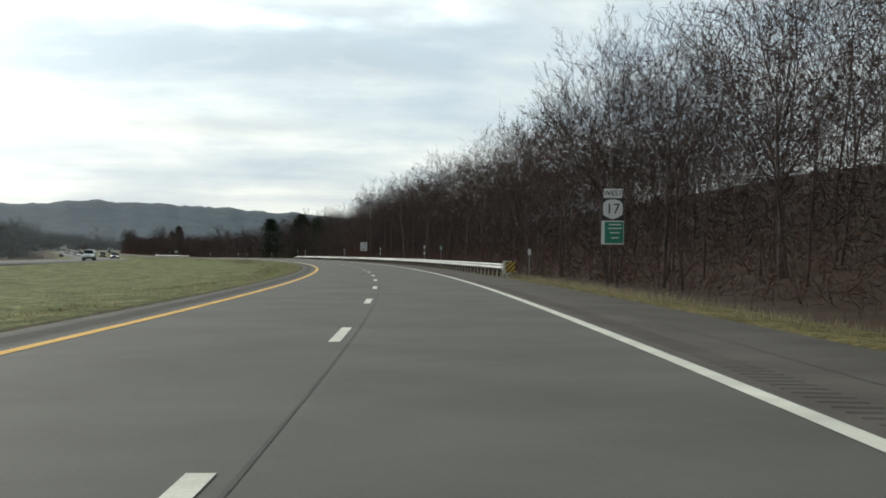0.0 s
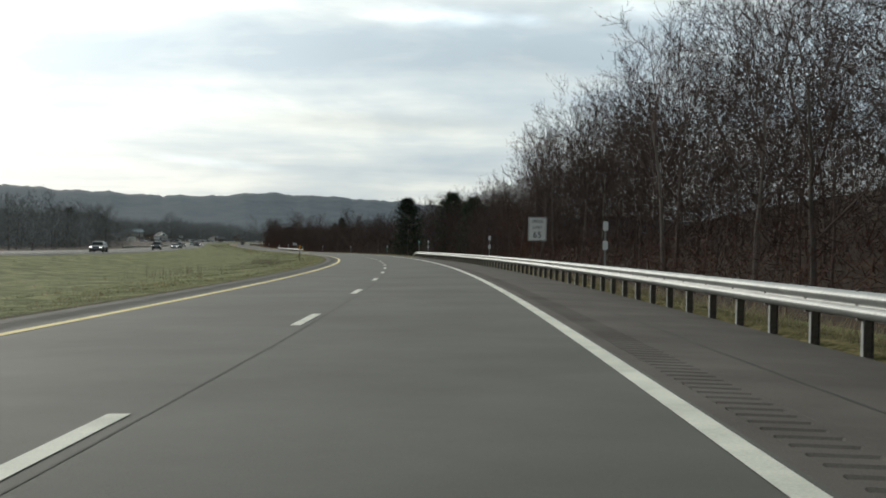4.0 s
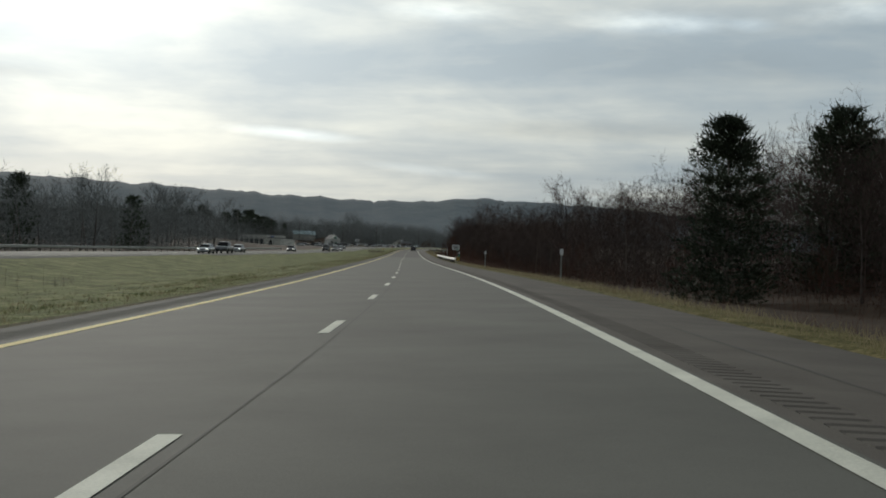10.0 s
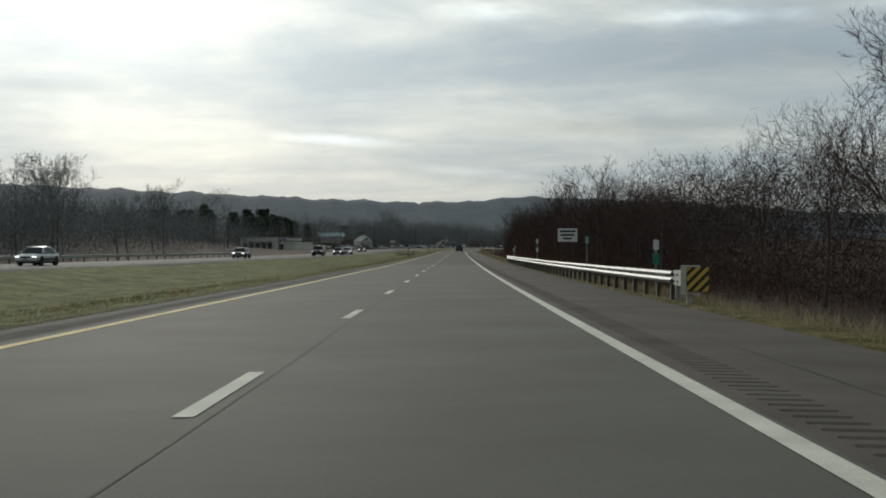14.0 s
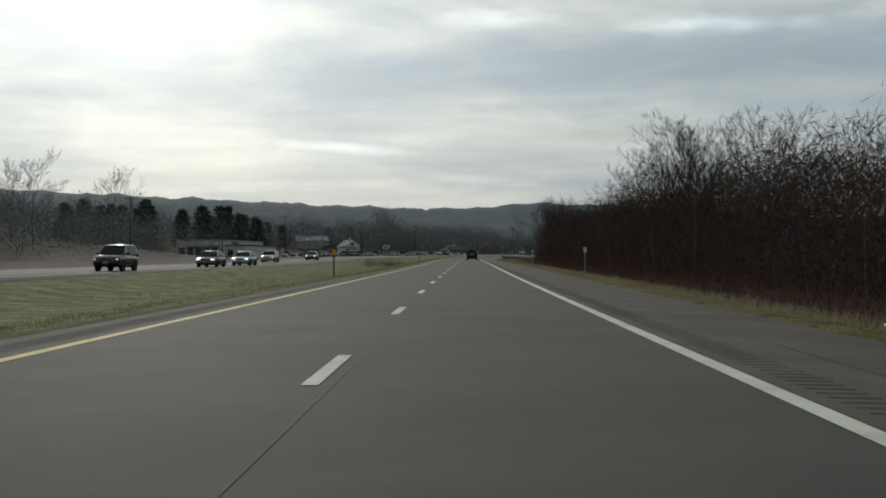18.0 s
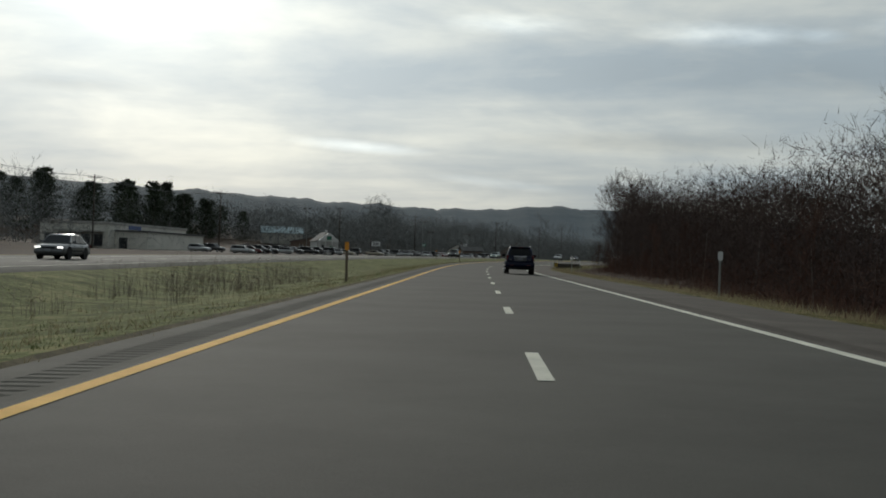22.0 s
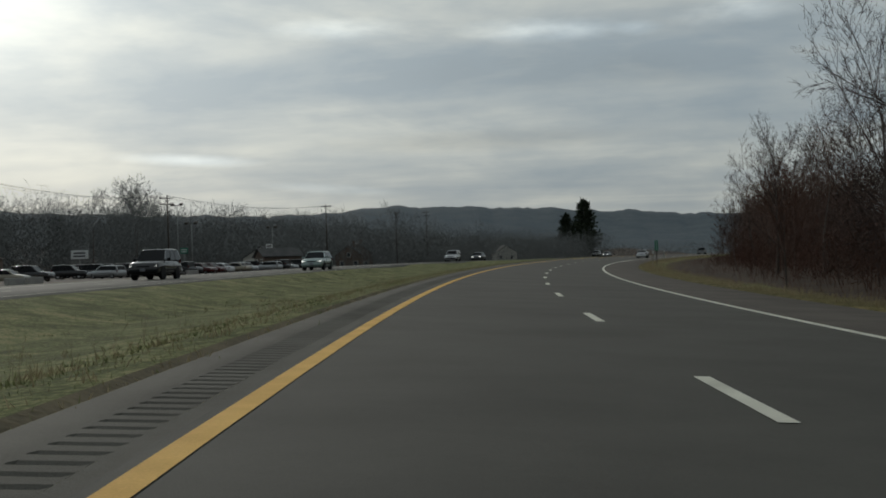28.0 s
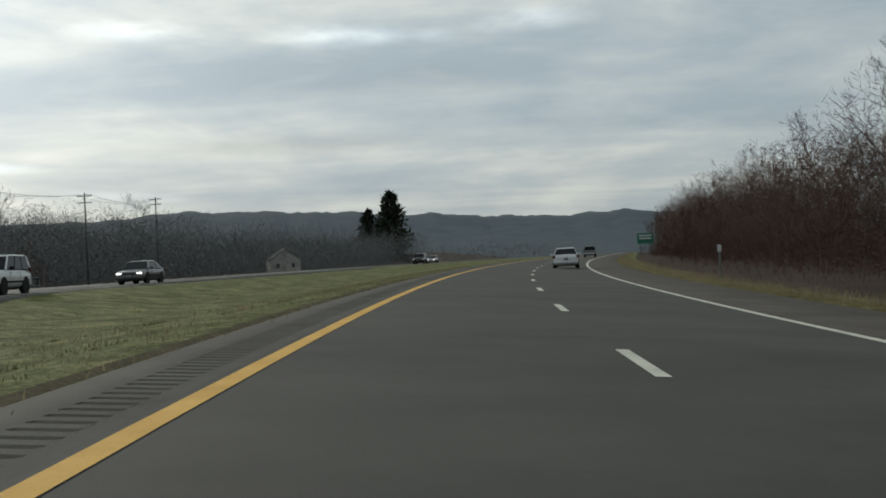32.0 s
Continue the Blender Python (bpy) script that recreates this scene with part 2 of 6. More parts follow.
M = dict(
    asphalt=surface("asphalt", (.080, .078, .067), (.126, .123, .106), 0.86, 0.35, 90, 0.35, detail=8, spec=0.19),
    asphalt_new=surface("newer_asphalt", (.056, .054, .047), (.090, .087, .076), 0.88, 0.35, 90, 0.35, detail=8, spec=0.16),
    shoulder=surface("shoulder_asphalt", (.082, .071, .061), (.138, .121, .105), 0.93, 0.5, 70, 0.5, detail=8, spec=0.1),
    shoulder_left=surface("median_shoulder_asphalt", (.078, .074, .063), (.124, .118, .102), 0.92, 0.5, 70, 0.5, detail=8, spec=0.1),
    seam=surface("faded_tar_seam", (.058, .056, .050), (.096, .094, .082), 0.85, 1.5, 40, 0.2, spec=0.15),
    white_line=surface("white_road_paint", (.54, .53, .45), (.78, .76, .65), 0.85, 1.2, 60, 0.2, spec=0.12),
    pale_yellow=surface("pale_yellow_paint", (.68, .54, .24), (.88, .74, .38), 0.85, 1.2, 60, 0.2, spec=0.12),
    yellow_line=surface("yellow_road_paint", (.68, .385, .085), (.88, .53, .14), 0.85, 1.2, 60, 0.2, spec=0.12),
    ground=surface("grass_ground", (.060, .066, .024), (.290, .262, .122), 0.95, 0.7, 12, 0.5, detail=12, spots=(0.5, (.124, .146, .054)), spec=0.04, relief=0.15, grain=0.78, span=0.075),
    blade=surface("grass_blades", (.086, .108, .042), (.230, .240, .115), 0.8, 0.12, 2.0, 0.0, detail=5, spec=0.1),
    weed=surface("leafy_weeds", (.060, .078, .028), (.150, .170, .075), 0.8, 0.5, 6, 0.0, spec=0.15),
    straw=surface("dry_grass", (.17, .145, .085), (.35, .30, .19), 0.9, 0.3, 4, 0.0, spec=0.1),
    verge=surface("dry_verge", (.060, .056, .020), (.235, .190, .090), 0.95, 0.8, 10, 1.0, detail=12, spots=(0.5, (.120, .106, .042)), spec=0.04, relief=0.12, grain=0.78, span=0.085),
    gravel=surface("gravelly_edge", (.045, .038, .020), (.130, .108, .060), 0.95, 0.8, 14, 0.7, detail=9, spec=0.05, relief=0.06),
    litter=surface("leaf_litter", (.026, .017, .011), (.072, .046, .030), 0.95, 0.3, 5, 0.4, spec=0.1),
    bark=surface("grey_bark", (.075, .062, .055), (.165, .138, .120), 0.9, 3, 30, 0.4, vary=0.3, stretch=(1, 1, .25), spec=0.15),
    twig=surface("bare_twigs", (.052, .037, .033), (.108, .078, .068), 0.9, 0.6, 4, 0.0, vary=0.3, spec=0.1),
    # valley haze put into the colour: paler and greyer than the near twigs
    far_twig=surface("haze_grey_twigs", (.150, .156, .153), (.235, .243, .238), 0.9, 0.08, 1.5, 0.0, spec=0.1),
    russet=surface("russet_twigs", (.105, .066, .054), (.205, .138, .112), 0.9, 0.2, 2.0, 0.0, spec=0.1),
    redtwig=surface("red_brown_brush", (.055, .028, .021), (.120, .064, .046), 0.9, 0.4, 3, 0.0, vary=0.25, spec=0.1),
    needle=surface("pine_needles", (.025, .035, .022), (.064, .080, .047), 0.75, 0.5, 6, 0.0, vary=0.25, spec=0.2),
    ridge=surface("hazy_wooded_ridge", (.030, .036, .034), (.066, .070, .064), 0.95, 0.012, .09, 0.0, detail=9, spec=0.05),
    galv=surface("galvanised_steel", (.24, .25, .24), (.37, .38, .36), 0.55, 0.8, 14, 0.1, metal=0.25, spec=0.3),
    dark_steel=surface("weathered_steel", (.05, .045, .04), (.14, .12, .10), 0.7, 2, 25, 0.2, metal=0.3),
    wood=surface("weathered_wood", (.10, .08, .06), (.22, .18, .14), 0.9, 2, 30, 0.3, stretch=(1, 1, .15)),
)


def let_light_through(m, share):
    """Thin blades glow when the sun stands behind them."""
    n, l = m.node_tree.nodes, m.node_tree.links
    b, out = n["Principled BSDF"], n["Material Output"]
    t, mix = n.new("ShaderNodeBsdfTranslucent"), n.new("ShaderNodeMixShader")
    l.new(b.inputs["Base Color"].links[0].from_socket, t.inputs[0])
    mix.inputs[0].default_value = share
    l.new(b.outputs[0], mix.inputs[1])
    l.new(t.outputs[0], mix.inputs[2])
    l.new(mix.outputs[0], out.inputs[0])


let_light_through(M["blade"], 0.5)
let_light_through(M["straw"], 0.4)
let_light_through(M["weed"], 0.3)
# kilometres of blue air before the far ridge: haze put in as a glow
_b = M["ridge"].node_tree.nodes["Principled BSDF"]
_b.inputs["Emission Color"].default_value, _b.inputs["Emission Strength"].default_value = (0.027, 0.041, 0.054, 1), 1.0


# ================= building helpers
def mesh(name, verts, faces, mats, smooth=False, index=None):
    me = bpy.data.meshes.new(name)
    me.from_pydata([tuple(v) for v in np.asarray(verts, float)] if not isinstance(verts, list) else verts, [], [tuple(int(i) for i in f) for f in faces] if isinstance(faces, np.ndarray) else faces)
    for m in mats if isinstance(mats, (list, tuple)) else [mats]:
        me.materials.append(m)
    if index is not None:
        me.polygons.foreach_set("material_index", index)
    if smooth:
        me.polygons.foreach_set("use_smooth", [True] * len(me.polygons))
    me.update()
    return me


def fast_mesh(name, verts, tris, mat):
    """Triangle mesh from arrays."""
    me = bpy.data.meshes.new(name)
    verts, tris = np.ascontiguousarray(verts, np.float32), np.ascontiguousarray(tris, np.int32)
    me.vertices.add(len(verts))
    me.vertices.foreach_set("co", verts.ravel())
    me.loops.add(tris.size)
    me.loops.foreach_set("vertex_index", tris.ravel())
    me.polygons.add(len(tris))
    me.polygons.foreach_set("loop_start", np.arange(0, tris.size, 3, dtype=np.int32))
    me.materials.append(mat)
    me.update(calc_edges=True)
    return me


def strip(name, stations, offs, ups, mat, follow=True):
    """Sheet along the road: a row of vertices at each station for the offsets and heights given (functions of s or numbers)."""
    stations = np.asarray(stations, float)
    cols = []
    for o, u in zip(offs, ups):
        oo = o(stations) if callable(o) else np.full(len(stations), float(o))
        cols.append(xyz(stations, oo, rise(stations, oo) * follow + u))
    v = np.stack(cols, 1)
    n, k = v.shape[:2]
    i = (np.arange(n - 1)[:, None] * k + np.arange(k - 1)[None]).ravel()
    f = np.stack([i, i + 1, i + 1 + k, i + k], -1)
    return mesh(name, v.reshape(-1, 3), f, mat, True)


def structure(name, me, label="", category=""):
    return tagged(new(name, me), label or name.replace("_", " "), category or name.split("_")[0], kind="structure")


def part(name, me, parent, label=""):
    """Links a mesh as a part under a thing or under a part."""
    ob = new(name, me)
    ob.parent = parent
    if label:
        ob["label"] = label
    return ob


def thing(name, m, label, category, group=""):
    ob = new(name)
    ob.empty_display_size = 0.2
    ob.matrix_world = m
    return tagged(ob, label, category, group)


def bm_mesh(name, bm, mat, smooth=False):
    me = bpy.data.meshes.new(name)
    bm.to_mesh(me)
    bm.free()
    for m in mat if isinstance(mat, (list, tuple)) else [mat]:
        me.materials.append(m)
    if smooth:
        me.polygons.foreach_set("use_smooth", [True] * len(me.polygons))
    return me


def box(name, size, at, mat, bevel=0.0, turn=None):
    """A box of the given size round a centre, with bevelled edges."""
    bm = bmesh.new()
    bmesh.ops.create_cube(bm, size=1.0)
    bmesh.ops.scale(bm, vec=size, verts=bm.verts)
    if bevel:
        bmesh.ops.bevel(bm, geom=bm.edges[:], offset=bevel, segments=1, affect="EDGES")
    if turn is not None:
        bmesh.ops.transform(bm, matrix=turn, verts=bm.verts)
    bmesh.ops.translate(bm, vec=at, verts=bm.verts)
    return bm_mesh(name, bm, mat)


def rod(name, p0, p1, r0, r1, mat, sides=8):
    bm = bmesh.new()
    p0, p1 = Vector(p0), Vector(p1)
    d = p1 - p0
    bmesh.ops.create_cone(bm, cap_ends=True, segments=sides, radius1=r0, radius2=r1, depth=d.length)
    bmesh.ops.transform(bm, matrix=Matrix.Translation((p0 + p1) / 2) @ d.to_track_quat("Z", "Y").to_matrix().to_4x4(), verts=bm.verts)
    return bm_mesh(name, bm, mat, True)


# ================= ground and pavements
def build_ground():
    s = np.concatenate([np.arange(-330, 1500, 8.0), np.arange(1500, 2380, 40.0)])
    offs = np.array([-3600, -2400, -1600, -1000, -700, -500, -360, -260, -200, -150, -120, -100, -85, -70, -60, -52, -46, -41, -37, -33, -30, -27,
                     -24, -21.5, -19, -17, -15, -13.5, -12, -10.5, -9, -7.8, -6.8, -5.9, -5.0, -4.6, 0, 6.3, 6.9, 7.6, 8.4, 9.5, 11, 13, 16, 20, 25, 32, 40, 50, 60, 75,
                     95, 120, 160, 220, 320, 480, 700, 1000, 1600, 2400, 3600])
    ss, oo = np.meshgrid(s, offs, indexing="ij")
    under = -0.16 * ((oo > -4.8) & (oo < 6.5))
    onn = opp_near(ss)
    under = under - 0.16 * ((oo < onn - 0.3) & (oo > onn - 12.2))
    rng = np.random.default_rng(4)
    rough = rng.normal(0, 0.05, oo.shape) * ((oo < -6.5) & (oo > onn + 1.5) | (oo > 8))
    v = xyz(ss, oo, rise(ss, oo) + under + rough)
    n, k = ss.shape
    i = (np.arange(n - 1)[:, None] * k + np.arange(k - 1)[None]).ravel()
    f = np.stack([i, i + 1, i + 1 + k, i + k], -1)
    c = (oo[:-1, :-1] + oo[1:, 1:]) / 2
    idx = ((c > 9.8) | (c < onn[:-1, :-1] - 15)).astype(int).ravel()
    idx[((c > 6.3) & (c < 8.9)).ravel()] = 2
    idx[((c > -5.0) & (c < -4.7)).ravel()] = 3
    me = mesh("ground", v.reshape(-1, 3), f, [M["ground"], M["litter"], M["verge"], M["gravel"]], True, idx)
    structure("ground", me, "uneven autumn grass verge and leaf-strewn woodland floor", "ground")


build_ground()
LANE = 3.66
ST = np.arange(-330, 1500, 4.0)
structure("road_main", strip("road_main", ST[ST <= 542], (-3.80, -3.4, 0, 3.4, 3.80), (0.0,) * 5, M["asphalt"]), "worn grey asphalt of the two-lane carriageway", "road")
structure("road_main_newer", strip("road_main_newer", ST[ST >= 542], (-3.80, -3.4, 0, 3.4, 3.80), (0.0,) * 5, M["asphalt_new"]), "newer dark asphalt of the two-lane carriageway", "road")
structure("road_shoulder_left", strip("road_shoulder_left", ST, (-4.86, -4.76, -4.42), (-.12, .0, .0), M["shoulder_left"]), "narrow asphalt left shoulder", "road")
structure("road_shoulder_right", strip("road_shoulder_right", ST, (4.42, 6.60, 6.78), (.0, .0, -.10), M["shoulder"]), "wide dark asphalt right shoulder", "road")
OST = np.arange(-330, 1700, 8.0)
structure("road_opposite", strip("road_opposite", OST, (lambda s: opp_near(s) - 12.0, lambda s: opp_near(s) - 6, lambda s: opp_near(s), lambda s: opp_near(s) + .3), (.02, .02, .02, -.22), M["asphalt"]),
          "grey asphalt of the opposite carriageway", "road")


def rumble(name, side):
    """Milled rumble strip: a band of shallow cross grooves in the shoulder."""
    s = np.arange(-20, 770 if side > 0 else 1140, 0.305)
    prof = np.array([0.0, 0.065, 0.13])
    dep = np.array([0.0, -0.018, 0.0])
    st = (s[:, None] + prof[None]).ravel()
    dd = np.tile(dep, len(s))
    a, b = (3.80, 4.42) if side > 0 else (-4.42, -3.80)
    g0, g1 = (3.95, 4.37) if side > 0 else (-4.37, -3.95)
    cols = [xyz(st, np.full(len(st), o), rise(st, o) + dd * k) for o, k in ((g0, 0), (g0 + .03, 1), (g1 - .03, 1), (g1, 0))]
    v = np.stack(cols, 1)
    n, k = v.shape[:2]
    i = (np.arange(n - 1)[:, None] * k + np.arange(k - 1)[None]).ravel()
    f = np.stack([i, i + 1, i + 1 + k, i + k], -1)
    v, f = v.reshape(-1, 3), f.tolist()
    for e0, e1 in ((a, g0), (g1, b)):
        ends = np.append(np.arange(s[0], s[-1], 5.0), s[-1] + prof[-1])
        w = np.stack([xyz(ends, np.full(len(ends), e), rise(ends, e)) for e in (e0, e1)], 1).reshape(-1, 3)
        f += [(len(v) + 2 * j, len(v) + 2 * j + 1, len(v) + 2 * j + 3, len(v) + 2 * j + 2) for j in range(len(ends) - 1)]
        v = np.concatenate([v, w])
    structure(name, mesh(name, v, f, M["shoulder"] if side > 0 else M["shoulder_left"], False), "milled rumble strip cut across the asphalt shoulder", "road")


rumble("road_rumble_right", 1)
rumble("road_rumble_left", -1)
for nm, o0, o1, s0, s1 in (("right", 3.80, 4.42, 770, 1500), ("left", -4.42, -3.80, 1140, 1500), ("right_start", 3.80, 4.42, -330, -20), ("left_start", -4.42, -3.80, -330, -20)):
    structure("road_strip_" + nm, strip("road_strip", np.arange(s0, s1 + 1, 10.0), (o0, o1), (0.0, 0.0), M["shoulder"]), "plain asphalt band beside the edge line", "road")
# painted lines
def yellow_at(s):
    return np.interp(s, [560, 720], [-3.52, -3.62])


structure("trim_edge_line_white", strip("edge_line_white", ST, (LANE - .09, LANE + .09), (.006, .006), M["white_line"]), "solid white edge line", "road marking")
structure("trim_edge_line_faded", strip("edge_line_faded", ST[(ST >= 110) & (ST <= 698)], (lambda s: yellow_at(s) - .09, lambda s: yellow_at(s) + .09), (.006, .006), M["pale_yellow"]), "solid pale yellow edge line", "road marking")
structure("trim_edge_line_start", strip("edge_line_start", ST[ST <= 110], (lambda s: yellow_at(s) - .09, lambda s: yellow_at(s) + .09), (.006, .006), M["yellow_line"]), "solid yellow edge line", "road marking")
structure("trim_edge_line_yellow", strip("edge_line_yellow", ST[ST >= 698], (lambda s: yellow_at(s) - .09, lambda s: yellow_at(s) + .09), (.006, .006), M["yellow_line"]), "solid yellow edge line", "road marking")
def wandering(name, stations, o, wide, mat, seed, sway=1.0):
    """Narrow tar joint whose line strays a little."""
    rng = np.random.default_rng(seed)
    stray = np.convolve(rng.normal(0, .09, len(stations) + 8), np.ones(9) / 3, "valid") * .5 * sway
    w = wide * rng.uniform(.6, 1.3, len(stations))
    return strip(name, stations, (lambda s: o + stray - w / 2, lambda s: o + stray + w / 2), (.004, .004), mat)


structure("trim_seam", wandering("seam", np.arange(-60, 660, 3.0), .18, .026, M["seam"], 9, .35), "thin dark tar seam between the lanes", "road marking")
structure("trim_shoulder_joint", wandering("shoulder_joint", np.arange(-30, 770, 2.0), 5.0, .045, M["seam"], 3), "dark tar joint along the right shoulder", "road marking")
for nm, d in (("near", .55), ("far", 8.6)):
    structure("trim_opposite_line_" + nm, strip("opp_line", OST, (lambda s, d=d: opp_near(s) - d - .16, lambda s, d=d: opp_near(s) - d), (.032, .032), M["white_line"]),
              "pale edge line of the opposite carriageway", "road marking")


def lane_dashes():
    base = tagged(new("trim_lane_line"), "broken white lane line of painted dashes", "road marking", kind="structure")
    for k in range(-10, 116):
        st = np.linspace(k * 12.192 - 3.05, k * 12.192, 3)
        part("dash", strip("dash", st, (-.075, .075), (.007, .007), M["white_line"]), base)
    opp = tagged(new("trim_opposite_lane_line"), "broken white lane line of the opposite carriageway", "road marking", kind="structure")
    for k in range(20, 110):
        st = np.linspace(k * 12.192 - 3.05, k * 12.192, 3)
        part("dash", strip("dash", st, (lambda s: opp_near(s) - 4.62, lambda s: opp_near(s) - 4.5), (.03, .03), M["white_line"]), opp)


lane_dashes()


def build_ridge():
    """Wooded ridge that closes the valley all round."""
    az = np.radians(np.arange(-180, 180.01, 0.2))
    dist = np.array([2300, 2700, 3100, 3500, 3850, 4100, 4350, 4480, 4500])
    d = np.degrees(az)
    el = np.interp(d, [-180, -60, -12, -5.7, -3.4, .5, 5, 10, 15, 19, 23, 27, 33, 38, 45, 80, 180], [2, 1.6, 1.5, 1.65, 1.98, 1.86, 2.2, 2.52, 2.72, 2.42, 2.52, 2.66, 2.9, 3.05, 3.1, 2.6, 2])
    el = np.convolve(np.pad(el, 5, "edge"), np.ones(11) / 11, "valid")
    el = el + 0.03 * np.sin(d * 1.7) + 0.03 * np.sin(d * 3.9 + 1)
    rng = np.random.default_rng(2)
    el = el + rng.normal(0, 0.012, len(el))
    top = 4480 * np.tan(np.radians(el))
    prof = np.array([-0.02, 0.05, 0.17, 0.35, 0.55, 0.76, 0.93, 1.0, 0.8])
    c = xyz(480, 0)
    v = []
    for r, p in zip(dist, prof):
        soft = 1 + (0.22 * np.sin(az * 17 + r / 400) + 0.12 * np.sin(az * 41 + r / 150)) * p * (1 - p)
        v.append(np.stack([c[0] - np.sin(az) * r, c[1] + np.cos(az) * r, top * p * soft + rng.normal(0, 1.2, len(az)) * (p > 0)], -1))
    v = np.stack(v, 0)
    k, n = v.shape[:2]
    i = (np.arange(k - 1)[:, None] * n + np.arange(n - 1)[None]).ravel()
    f = np.stack([i, i + 1, i + 1 + n, i + n], -1)
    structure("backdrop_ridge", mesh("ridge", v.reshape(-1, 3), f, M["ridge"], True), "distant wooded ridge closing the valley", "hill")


build_ridge()


# ================= trees
def prisms(p0, p1, r0, r1, sides):
    """Tapered prisms between the points of two arrays."""
    p0, p1 = np.asarray(p0, float), np.asarray(p1, float)
    d = p1 - p0
    d = d / np.maximum(np.linalg.norm(d, axis=1, keepdims=True), 1e-9)
    ref = np.where(np.abs(d[:, 2:3]) < 0.9, np.array([[0, 0, 1.0]]), np.array([[1.0, 0, 0]]))
    a = np.cross(d, ref)
    a /= np.maximum(np.linalg.norm(a, axis=1, keepdims=True), 1e-9)
    b = np.cross(d, a)
    ang = np.arange(sides) * 2 * np.pi / sides
    ring = a[:, None] * np.cos(ang)[None, :, None] + b[:, None] * np.sin(ang)[None, :, None]
    lo, hi = p0[:, None] + ring * np.asarray(r0)[:, None, None], p1[:, None] + ring * np.asarray(r1)[:, None, None]
    n = len(p0)
    v = np.concatenate([lo, hi], 1).reshape(-1, 3)
    j = np.arange(sides)
    k = (j + 1) % sides
    t = np.concatenate([np.stack([j, k, k + sides], -1), np.stack([j, k + sides, j + sides], -1)])
    return v, (t[None] + (np.arange(n) * 2 * sides)[:, None, None]).reshape(-1, 3)


def spikes(p0, p1, r):
    """Three-sided spikes, for twigs, needles and blades."""
    p0, p1 = np.asarray(p0, float), np.asarray(p1, float)
    d = p1 - p0
    d = d / np.maximum(np.linalg.norm(d, axis=1, keepdims=True), 1e-9)
    ref = np.where(np.abs(d[:, 2:3]) < 0.9, np.array([[0, 0, 1.0]]), np.array([[1.0, 0, 0]]))
    a = np.cross(d, ref)
    a /= np.maximum(np.linalg.norm(a, axis=1, keepdims=True), 1e-9)
    b = np.cross(d, a)
    r = np.broadcast_to(np.asarray(r, float), (len(p0),))[:, None]
    v = np.stack([p0 + a * r, p0 + (-0.5 * a + 0.87 * b) * r, p0 + (-0.5 * a - 0.87 * b) * r, p1], 1).reshape(-1, 3)
    t = np.array([[0, 1, 3], [1, 2, 3], [2, 0, 3]])
    return v, (t[None] + (np.arange(len(p0)) * 4)[:, None, None]).reshape(-1, 3)


def slivers(p0, p1, w, rng):
    """Finest twigs: one narrow triangle each, turned at random."""
    p0, p1 = np.asarray(p0, float), np.asarray(p1, float)
    a = np.cross(p1 - p0, rng.normal(0, 1, p0.shape))
    a /= np.maximum(np.linalg.norm(a, axis=1, keepdims=True), 1e-9)
    w = np.broadcast_to(np.asarray(w, float), (len(p0),))[:, None]
    v = np.stack([p0 + a * w, p0 - a * w, p1], 1).reshape(-1, 3)
    return v, np.arange(len(v)).reshape(-1, 3)


def joined(*lots):
    vs, ts, n = [], [], 0
    for v, t in lots:
        vs.append(v)
        ts.append(t + n)
        n += len(v)
    return np.concatenate(vs), np.concatenate(ts)


def grow(rng, base, way, length, r0, bits, wander, up):
    """A crooked limb as a chain of points with radii."""
    pts, p, d = [np.array(base)], np.array(base, float), np.array(way, float)
    for i in range(bits):
        d = d + rng.normal(0, wander, 3) + np.array([0, 0, up])
        d /= np.linalg.norm(d)
        p = p + d * length / bits
        pts.append(p.copy())
    pts = np.array(pts)
    return pts, r0 * np.linspace(1, 0.25, bits + 1)


def along(pts, u):
    x = u * (len(pts) - 1)
    i = min(int(x), len(pts) - 2)
    return pts[i] + (pts[i + 1] - pts[i]) * (x - i), pts[i + 1] - pts[i]


